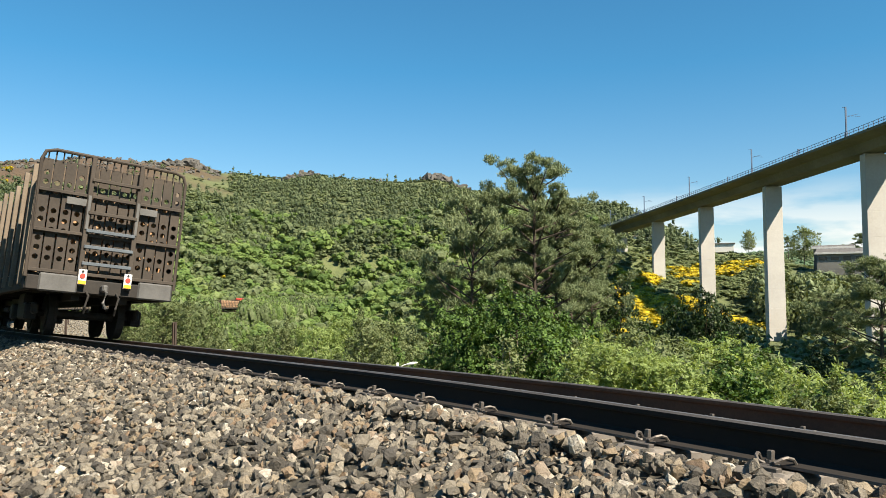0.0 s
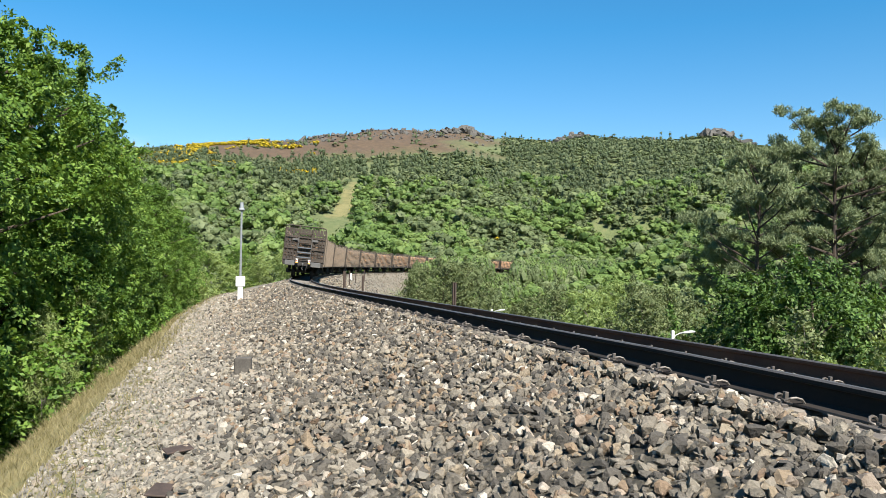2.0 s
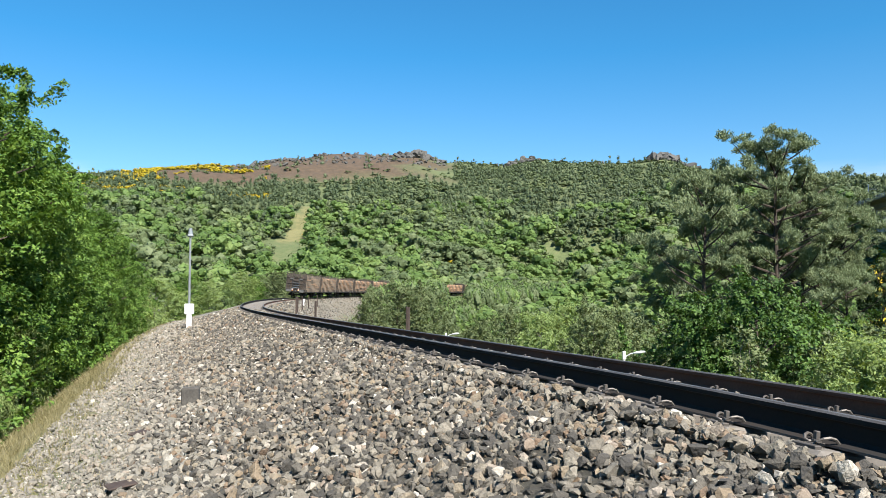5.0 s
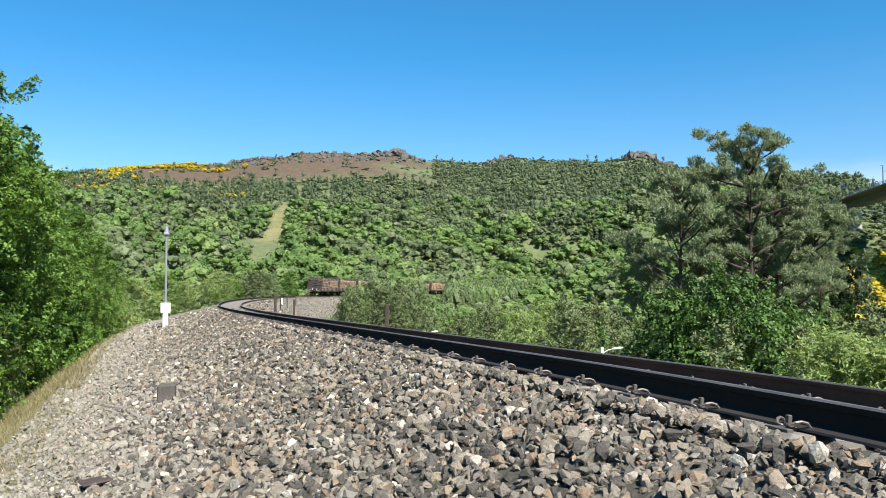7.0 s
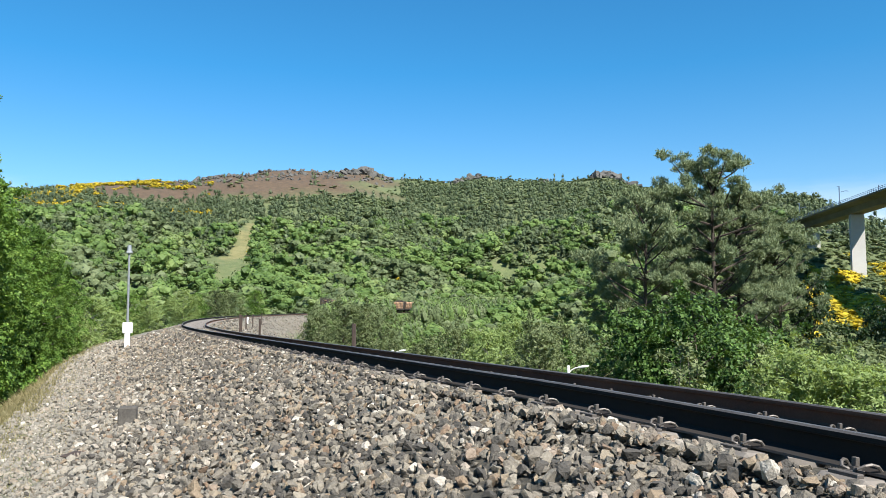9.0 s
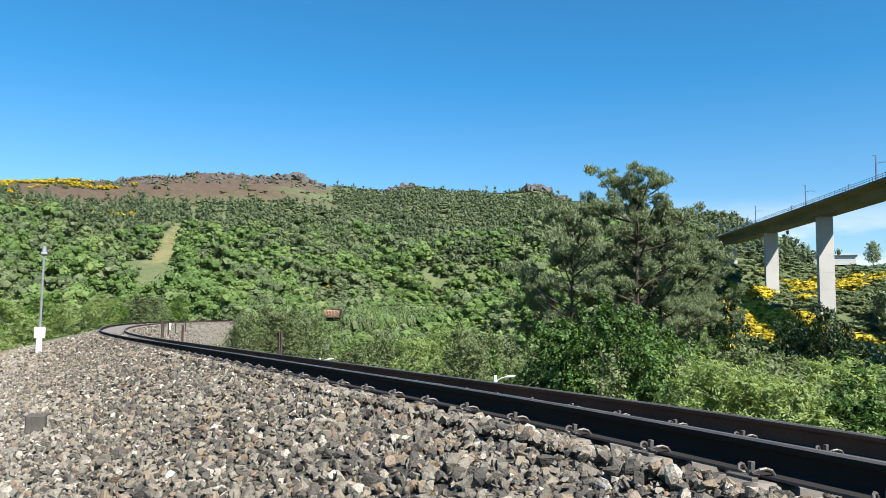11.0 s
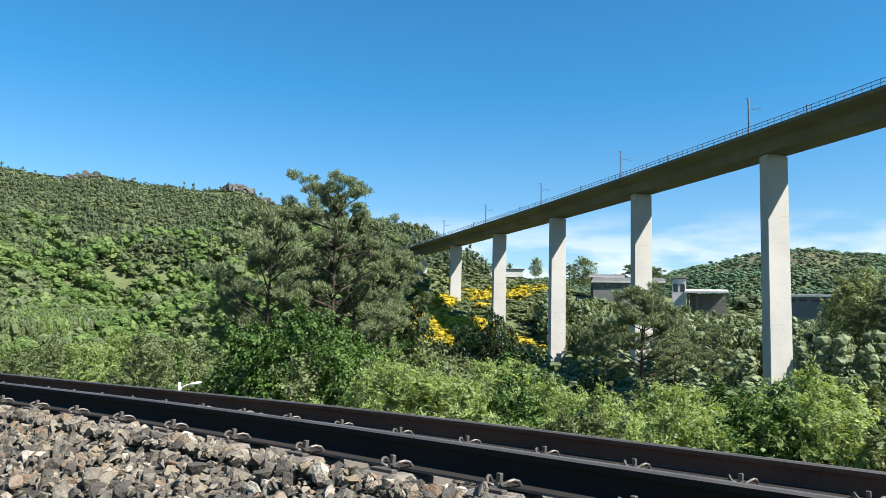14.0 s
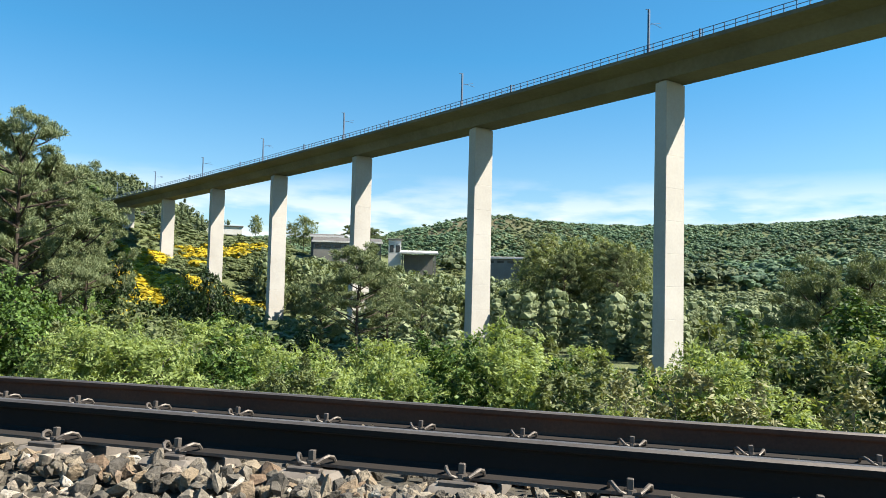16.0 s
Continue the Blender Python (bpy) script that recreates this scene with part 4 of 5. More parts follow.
def crown_blobs(rng, height, width, base, count, lean=0.0):
    """Clumps of a crown: wide in the middle, uneven, narrowing to the top."""
    out = []
    for k in range(count):
        t = (k + 0.5) / count
        z = base + (height - base) * (0.05 + 0.92 * t)
        prof = math.sin(math.pi * min(1, 0.18 + 0.80 * t)) ** 0.8
        a = k * 2.4 + rng.uniform(-0.4, 0.4)
        r = width / 2 * prof * rng.uniform(0.25, 1.0)
        q = width * rng.uniform(0.06, 0.17) * (0.65 + 0.5 * prof)
        out.append((r * math.cos(a) + lean * t, r * math.sin(a), z, q, q, q * rng.uniform(0.6, 0.85)))
    return out


def sprays(blobs, rng, count, size):
    """Thin shoots that stand out of a crown and break its outline."""
    out = []
    for _ in range(count):
        x, y, z, rx, ry, rz = blobs[int(rng.integers(0, len(blobs)))]
        d = rng.normal(size=3) + np.array((0, 0, 0.9))
        d[:2] += np.array((x, y)) * 0.25
        d /= np.linalg.norm(d)
        for k in range(4):
            f = 0.9 + 0.28 * k
            q = size * (1.0 - 0.2 * k)
            out.append((x + d[0] * rx * f, y + d[1] * ry * f, z + d[2] * rz * f * 1.15, q, q, q))
    return out


def build_tree(name, label, height, width, leaf, rng, base=0.25, clumps=26, per=16, size=0.16, bark=BARK, trunk=0.16, long=1.6, droop=0.0, reach=0.30):
    """A broadleaf tree with its foot at the origin."""
    thing = tagged(empty(name), label, "tree")
    blobs = crown_blobs(rng, height, width, height * base, clumps)
    bm = bmesh.new()
    bend = rng.uniform(-0.25, 0.25, (6, 2)) * width * 0.12
    spine = [Vector((bend[i][0] * i / 5, bend[i][1] * i / 5, height * 0.92 * i / 5)) for i in range(6)]
    for i in range(5):
        rod(bm, spine[i] - Vector((0, 0, 0.4 if i == 0 else 0.02)), spine[i + 1], trunk * (1 - i / 5.5), trunk * (1 - (i + 1) / 5.5), 8)
    part("trunk", bm, bark, thing)
    bm = bmesh.new()
    for b in blobs[:: 2 if clumps > 20 else 1]:
        z = max(height * 0.12, b[2] - 0.35 * math.hypot(b[0], b[1]) - 0.3)
        i = min(4, int(z / (height * 0.92) * 5))
        f = z / (height * 0.92) * 5 - i
        a = spine[i].lerp(spine[i + 1], min(1, f))
        m = a.lerp(Vector(b[:3]), 0.5) + Vector((0, 0, 0.12 * (b[2] - z)))
        rod(bm, a, m, trunk * 0.34, trunk * 0.22, 5)
        rod(bm, m, b[:3], trunk * 0.22, trunk * 0.07, 5)
    part("branchwork", bm, bark, thing)
    V, Fq = pad_cloud(blobs + sprays(blobs, rng, clumps // 2, width * 0.022), 0.55 / (reach * reach * 3.14), per, size, rng, reach, long, droop)
    part("crown", mesh_of("crown", V, Fq, leaf), None, thing)
    return thing


def build_pine(label, height, width, rng, clear=0.35, count=34, per=15, size=0.34, flat=0.5):
    """A maritime pine: bare trunk, spreading limbs, needles in uneven tufts."""
    thing = tagged(empty("pine_tree"), label, "pine tree")
    bm = bmesh.new()
    lean = rng.uniform(-0.05, 0.05, 2) * height
    spine = [Vector((lean[0] * (i / 6) ** 1.5 + rng.uniform(-0.08, 0.08), lean[1] * (i / 6) ** 1.5, height * 0.96 * i / 6)) for i in range(7)]
    tr = height * 0.017
    for i in range(6):
        rod(bm, spine[i] - Vector((0, 0, 0.5 if i == 0 else 0.03)), spine[i + 1], tr * (1 - i / 6.8), tr * (1 - (i + 1) / 6.8), 9)
    part("trunk", bm, BARK_PINE, thing)
    bm, blobs = bmesh.new(), []
    for k in range(count):
        u = ((k + 0.5) / count) ** 0.85
        t = clear + (1 - clear) * u
        i = min(5, int(t * 6))
        a = spine[i].lerp(spine[i + 1], t * 6 - i)
        ang = k * 2.399 + rng.uniform(-0.6, 0.6)
        reach = width / 2 * (0.36 + 0.64 * math.sin(math.pi * (0.24 + 0.62 * u)) ** 0.9) * rng.uniform(0.3, 1.15)
        rise = reach * rng.uniform(0.0, 0.45) + height * 0.01
        e = a + Vector((reach * math.cos(ang), reach * math.sin(ang), rise))
        low = spine[i].lerp(spine[i + 1], max(0.0, t * 6 - i - 0.25))
        m = low.lerp(e, 0.55) - Vector((0, 0, rise * 0.15))
        rod(bm, low, m, tr * 0.26, tr * 0.17, 5)
        rod(bm, m, e, tr * 0.17, tr * 0.05, 5)
        q = width * rng.uniform(0.045, 0.085)
        for f, g in ((1.0, 1.0), (0.85, 0.8), (0.62, 0.75), (0.9, 0.6), (0.45, 0.5)):
            p = m.lerp(e, f) + Vector((*(rng.uniform(-1, 1, 2) * q * 1.3), q * rng.uniform(0.0, 0.5)))
            blobs.append((p.x, p.y, p.z, q * g, q * g, q * g * flat))
    for _ in range(16):                      # the rounded top
        p = spine[6] + Vector((*(rng.uniform(-1, 1, 2) * width * 0.15), rng.uniform(-0.13, 0.02) * height))
        blobs.append((p.x, p.y, p.z, width * 0.06, width * 0.06, width * 0.04))
    part("branchwork", bm, BARK_PINE, thing)
    V, Fq = needle_cloud(blobs, per, size, rng)
    part("needles", mesh_of("needles", V, Fq, LEAF_PINE), None, thing)
    return thing


def bearing(az, r):
    return r * math.sin(radians(az)), r * math.cos(radians(az))


def planted(src, az, r, top=None, turn=0.0, wide=1.0, height=1.0, copy=True, sink=0.2):
    """Stands a copy of a tree at a bearing and distance; top: the height that its tip reaches."""
    x, y = bearing(az, r)
    z = float(ground_z(x, y)) - sink
    k = (top - z) / height if top is not None else 1.0
    m = Matrix.LocRotScale((x, y, z), Euler((0, 0, turn)), (k * wide, k * wide, k))
    if copy:
        ob = copy_thing(src, Matrix())
    else:
        ob = src
    ob.matrix_basis = m
    return ob


# bearing and the angle that the shrubs below the line reach up to
SHRUB = np.array([(11, -3.5), (15.5, -2.3), (19.7, -3.4), (23, -5), (29, -5), (35.6, -4.4), (38, -6), (41, -2.9), (44, -4), (47, -5.4), (49, -3.5), (51.7, -7.6), (53.6, -7.2),
                  (56.2, -3.6), (59, -2.6), (61.5, -3.5), (64.3, -2.1), (66, -1), (84, -1)], float)


def build_near_trees():
    rng = np.random.default_rng(21)
    oak_a = build_tree("oak_tree", "leafy bright green oak on the slope beside the gravel", 12.0, 7.5, LEAF_OAK, rng, 0.13, 78, 34, 0.076, BARK, 0.18, 1.5, 0.1, 0.24)
    oak_b = build_tree("oak_tree", "leafy bright green oak on the slope beside the gravel", 12.0, 8.2, LEAF_OAK, rng, 0.12, 84, 34, 0.076, BARK, 0.18, 1.5, 0.1, 0.24)
    rnd_a = build_tree("round_oak_tree", "round bushy green oak below the embankment", 8.0, 8.0, LEAF_ROUND_SHADED, rng, 0.05, 72, 15, 0.10, BARK, 0.14, 1.4, 0.1, 0.25)
    wil_a = build_tree("willow_tree", "pale green bushy willow below the embankment", 8.0, 6.5, LEAF_WILLOW, rng, 0.05, 72, 15, 0.062, BARK_PALE, 0.09, 2.6, -0.7, 0.19)
    wil_b = build_tree("willow_tree", "pale green bushy willow below the embankment", 8.0, 7.5, LEAF_WILLOW, rng, 0.05, 76, 15, 0.062, BARK_PALE, 0.09, 2.6, -0.7, 0.19)
    gry_a = build_tree("shrub_tree", "grey-green scrubby tree on the valley side", 8.0, 7.0, LEAF_GREY, rng, 0.04, 66, 15, 0.085, BARK, 0.10, 2.0, -0.4, 0.23)
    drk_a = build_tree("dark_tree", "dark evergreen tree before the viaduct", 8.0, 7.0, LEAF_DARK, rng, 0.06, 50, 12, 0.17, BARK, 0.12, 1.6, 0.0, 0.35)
    pine_a = build_pine("tall maritime pine with open uneven crown", 20.0, 9.0, rng, 0.38, 46, 34, 0.23, 0.60)
    pine_b = build_pine("spreading maritime pine with a dark bare trunk", 16.0, 10.0, rng, 0.50, 32, 34, 0.23, 0.52)
    # the oaks on the slope beside the gravel
    planted(oak_a, -62, 15.2, 6.0, 0.4, 0.9, 12, False)
    planted(oak_b, -56.8, 19.5, 7.0, 1.9, 0.9, 12, False)
    for az, r, top, turn, src in ((-52.4, 22, 6.9, 3.0, oak_a), (-50.0, 25.5, 6.6, 4.4, oak_b), (-47.6, 29, 5.2, 0.9, oak_a), (-46.0, 33, 4.4, 2.2, oak_b), (-43.8, 38, 3.6, 5.2, oak_a), (-43.4, 36, 3.9, 1.2, oak_b), (-42.4, 44, 2.8, 3.2, oak_a), (-68, 16, 7.0, 2.0, oak_b), (-58, 26, 8.2, 5.0, oak_a), (-77, 14, 6.5, 1.0, oak_a),
                                  (-51, 25.5, -0.6, 1.0, oak_a)):
        planted(src, az, r, top, turn, 0.85, 12)
    # bushes at the bend
    for az, r, top, turn, src in ((-42.2, 62, 0.6, 0, wil_a), (-40.0, 66, 0.9, 1, wil_b), (-36.2, 70, 0.6, 2, wil_a), (-37.6, 78, 1.4, 3, oak_a), (-34.0, 95, 1.8, 4, wil_b), (-33.2, 118, 1.6, 2, oak_b), (-30.8, 150, 2.2, 1, gry_a), (-31.8, 135, 2.4, 5, gry_a), (-29.0, 170, 2.8, 0.4, oak_a)):
        planted(src, az, r, top, turn, 1.2, 12 if src in (oak_a, oak_b) else 8)
    for az, r, top, turn, w in ((-49.6, 19, -0.7, 0.3, 0.50), (-47.6, 22, -0.2, 3.1, 0.5)):
        planted(wil_b, az, r, top, turn, w, 8)
    # inside the bend, below the rails
    planted(gry_a, -23.9, 62, 0.0, 0.3, 0.75, 8, False)
    for az, r, top, turn, w in ((-22.0, 66, 0.5, 1.1, 0.9), (-20.2, 68, 0.3, 2.3, 0.9), (-18.4, 56, -2.4, 3.0, 0.9), (-15.6, 60, -2.8, 4.0, 0.9), (-13.4, 66, -2.0, 5.0, 0.9), (-6.6, 40, -0.6, 0.6, 0.75), (-4.6, 44, -0.9, 1.6, 0.75), (-2.0, 36, -2.2, 3.6, 0.7)):
        planted(gry_a, az, r, top, turn, w, 8)
    planted(wil_a, -10.6, 52, -1.6, 1.0, 0.8, 8, False)
    planted(wil_b, -8.8, 56, -1.0, 2.0, 0.8, 8, False)
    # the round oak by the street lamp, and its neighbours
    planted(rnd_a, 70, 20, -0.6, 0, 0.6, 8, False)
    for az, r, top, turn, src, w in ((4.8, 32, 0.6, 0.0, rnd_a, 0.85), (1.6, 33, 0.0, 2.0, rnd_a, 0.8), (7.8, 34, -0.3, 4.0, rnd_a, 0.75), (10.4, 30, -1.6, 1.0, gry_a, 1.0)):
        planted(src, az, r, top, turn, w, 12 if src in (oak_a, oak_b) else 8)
    # willows and poplars along the foot of the embankment
    rr = np.random.default_rng(8)
    for k, az in enumerate(np.arange(11.5, 84, 3.1)):
        r = rr.uniform(15, 21) + (3 if az < 25 else 0)
        el = float(np.interp(az, SHRUB[:, 0], SHRUB[:, 1])) - 1.3 + rr.uniform(-0.9, 0.9)
        src = (wil_a, wil_b, wil_a, rnd_a, wil_b, gry_a)[k % 6] if az < 40 else (wil_b, rnd_a, gry_a, wil_a, rnd_a)[k % 5]
        planted(src, az + rr.uniform(-0.6, 0.6), r, 0.58 + r * math.tan(radians(el)), rr.uniform(0, 6), rr.uniform(0.85, 1.05) if src not in (oak_a, oak_b) else 0.75, 12 if src in (oak_a, oak_b) else 8)
    for k, az in enumerate(np.arange(12, 84, 3.0)):
        r = rr.uniform(24, 36)
        el = float(np.interp(az, SHRUB[:, 0], SHRUB[:, 1])) + rr.uniform(-0.3, 0.3)
        src = (wil_b, gry_a, wil_a, rnd_a, wil_b)[k % 5]
        planted(src, az, r, 0.58 + r * math.tan(radians(el)), rr.uniform(0, 6), 1.0 if src is not oak_b else 0.85, 12 if src in (oak_a, oak_b) else 8)
    # dry, half-bare shrubs close beyond the rails
    dry = build_tree("dry_shrub", "half-bare dry brownish shrub below the rails", 5.0, 3.6, LEAF_DRY, rng, 0.05, 40, 9, 0.055, BARK_PALE, 0.05, 2.8, 0.0, 0.20)
    planted(dry, 51.5, 13.5, -0.95, 0.4, 1.0, 5, False)
    for az, r, top in ((55.0, 14.5, -0.8), (59.5, 13.6, -1.1), (66.0, 13.8, -0.8)):
        planted(dry, az, r, top, az, 1.0, 5)
    sap = build_tree("bare_sapling", "thin pale sapling with few leaves", 7.0, 1.6, LEAF_GREY, rng, 0.55, 12, 6, 0.09, BARK_PALE, 0.05)
    planted(sap, 4.2, 24.5, -0.6, 0.0, 1.0, 7, False)
    planted(sap, 4.9, 25.0, -1.0, 2.0, 1.0, 7)
    planted(sap, 57.0, 19.0, 0.0, 1.0, 1.0, 7)
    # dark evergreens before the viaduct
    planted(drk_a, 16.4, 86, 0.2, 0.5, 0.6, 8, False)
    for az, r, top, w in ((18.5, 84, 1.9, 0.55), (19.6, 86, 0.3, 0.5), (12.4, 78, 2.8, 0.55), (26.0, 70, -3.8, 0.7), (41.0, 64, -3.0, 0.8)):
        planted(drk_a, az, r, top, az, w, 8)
    # broad dark crowns beyond the viaduct
    ever = build_tree("evergreen_tree", "broad dark evergreen tree above the pine wood", 14.0, 11.0, LEAF_EVER, rng, 0.36, 70, 11, 0.20, BARK_PINE, 0.2, 1.4, 0.0, 0.42)
    planted(ever, 44.2, 168, 12.4, 0.4, 0.8, 14, False)
    for az, r, top, turn, w in ((46.4, 172, 12.0, 1.0, 0.8), (48.4, 166, 11.4, 2.2, 0.75), (50.4, 170, 10.4, 3.0, 0.75), (42.8, 184, 9.0, 4.0, 0.7), (21.4, 372, 32.5, 1.0, 0.7), (25.0, 372, 33.0, 2.0, 0.8)):
        planted(ever, az, r, top, turn, w, 14)
    # pines
    planted(pine_a, 6.1, 66, 13.2, 0.0, 0.85, 20, False)
    planted(pine_b, 1.0, 64, 9.9, 1.0, 0.8, 16, False)
    for az, r, top, turn, w, src, h in ((7.8, 69, 10.6, 2.6, 0.70, pine_a, 20), (8.9, 72, 9.0, 2.0, 0.85, pine_b, 16), (10.6, 74, 5.6, 3.0, 0.8, pine_b, 16), (3.4, 76, 8.0, 5.0, 0.8, pine_a, 20), (-1.0, 74, 4.0, 4.0, 0.75, pine_b, 16),
                                        (29.6, 70, 3.7, 0.8, 1.05, pine_b, 16), (32.2, 76, 1.8, 2.8, 0.9, pine_b, 16), (27.0, 78, 1.2, 1.8, 0.8, pine_a, 20),
                                        (34.5, 92, 0.8, 3.3, 0.9, pine_a, 20), (45.4, 160, 7.6, 0.3, 0.8, pine_b, 16), (49.6, 158, 8.6, 2.3, 0.8, pine_b, 16),
                                        (28.6, 345, 27, 1, 1, pine_b, 16), (24.0, 350, 27, 2, 1, pine_b, 16), (30.6, 350, 26, 3, 1.1, pine_b, 16), (63.5, 46, 1.4, 0.6, 0.9, pine_b, 16), (67.0, 50, 2.4, 1.6, 0.9, pine_b, 16)):
        planted(src, az, r, top, turn, w, h)


build_near_trees()


# ---------------------------------------------------------------- woods on the slopes
def ball(level):
    """A coarse ball of 20 or 80 faces."""
    bm = bmesh.new()
    bmesh.ops.create_icosphere(bm, subdivisions=level, radius=1.0)
    bm.verts.index_update()
    out = np.array([tuple(v.co) for v in bm.verts]), np.array([[v.index for v in f.verts] for f in bm.faces])
    bm.free()
    return out


def crown_template(rng, leaves, size, kind, core=0):
    """A distant crown of unit width and height: lumps of foliage with a coat of leaves."""
    if kind == "pine":
        blobs = [(rng.uniform(-0.2, 0.2) * (1 - k / 8), rng.uniform(-0.2, 0.2) * (1 - k / 8), 0.25 + 0.72 * k / 8, 0.26 * (1 - 0.7 * k / 8), 0.26 * (1 - 0.7 * k / 8), 0.10) for k in range(8)]
    elif kind == "spire":
        blobs = [(rng.uniform(-0.08, 0.08), rng.uniform(-0.08, 0.08), 0.22 + 0.66 * k / max(1, core - 1), 0.46 - 0.26 * k / core, 0.46 - 0.26 * k / core, 0.75 / core) for k in range(core)]
    else:
        n = core or 8
        q = 0.25 * (8 / n) ** 0.33
        blobs = [(0, 0, 0.52, 0.32, 0.32, 0.36)] if n > 3 else []
        for k in range(n - len(blobs)):
            t = (k + 0.5) / n
            out = 0.33 * math.sin(math.pi * (0.25 + 0.62 * t)) * rng.uniform(0.75, 1.1)
            blobs.append((out * math.cos(k * 2.4), out * math.sin(k * 2.4), 0.24 + 0.58 * t, q * rng.uniform(0.7, 1.15), q * rng.uniform(0.7, 1.15), q * rng.uniform(0.65, 0.95)))
    area = sum(4 * math.pi * (b[3] * b[4] * b[5]) ** (2 / 3) for b in blobs)
    V, F3 = leaf_cloud(blobs, leaves / area * (1.5 if core else 1.0), size, rng, 0.0, 0, 1.3, 0.2 if core else 0.5)
    if core:
        V = rng.permutation(V.reshape(-1, 3, 3))[:leaves].reshape(-1, 3)
        F3 = np.arange(len(V)).reshape(-1, 3)
        BV, BF = ball(1)
        for x, y, z, rx, ry, rz in blobs:
            F3 = np.concatenate([F3, BF + len(V)])
            V = np.concatenate([V, np.array((x, y, z)) + BV * rng.uniform(0.50, 0.80, (len(BV), 1)) * np.array((rx, ry, rz))])
    return V, F3


def woods(name, label, places, widths, heights, leaf, rng, leaves=90, size=0.20, kind="round", core=0):
    temps = [crown_template(np.random.default_rng(40 + k), leaves, size, kind, core) for k in range(8)]
    few = min(len(t[0]) for t in temps) if not core else 0
    few -= few % 3
    temps = [(t[0][:few], t[1][: few // 3]) if few else t for t in temps]
    n = len(temps[0][0])
    T = np.array([t[0] for t in temps])
    pick = rng.integers(0, 8, len(places))
    a = rng.uniform(0, 6.28, len(places))
    V = T[pick]
    c, s = np.cos(a)[:, None], np.sin(a)[:, None]
    x, y = V[..., 0] * c - V[..., 1] * s, V[..., 0] * s + V[..., 1] * c
    V = np.stack([x * widths[:, None], y * widths[:, None], V[..., 2] * heights[:, None]], -1) + places[:, None]
    F4 = (temps[0][1][None] + (np.arange(len(places)) * n)[:, None, None]).reshape(-1, 3)
    tagged(new(name, mesh_of(name, V.reshape(-1, 3), F4, leaf)), label, "woodland", kind="stuff")


def scatter(rng, n, az0, az1, r0, r1, power=0.8):
    az = rng.uniform(az0, az1, n)
    r = r0 + (r1 - r0) * rng.random(n) ** power
    x, y = r * np.sin(np.radians(az)), r * np.cos(np.radians(az))
    return az, r, x, y


def clear_of_line(x, y, r, az):
    s, d = along(x, y)
    keep = (d > np.where(s > 275, 5, 12)) | (d < np.where(s > 275, -5, -9)) | (s > 440) | (s < -80)
    vx, vz = 85.6 - 7.6 * (y - 180) / 100, 0
    keep &= ~((np.abs(x - vx) < 9) & (y > 300))
    # the mown strip up the hill
    u = (r - 385) / 95
    keep &= ~((u > -0.7) & (u < 1) & (np.abs(az + 30.4 - 1.0 * u) < 1.15 * (1 - 0.55 * u)))
    # the open broom slope under the viaduct's end
    keep &= ~((az > 11.6) & (r > 150) & (r < 350))
    # a gap through which the line shows
    keep &= ~((np.abs(az + 17.8) < 1.15) & (r > 60) & (r < 256))
    return keep


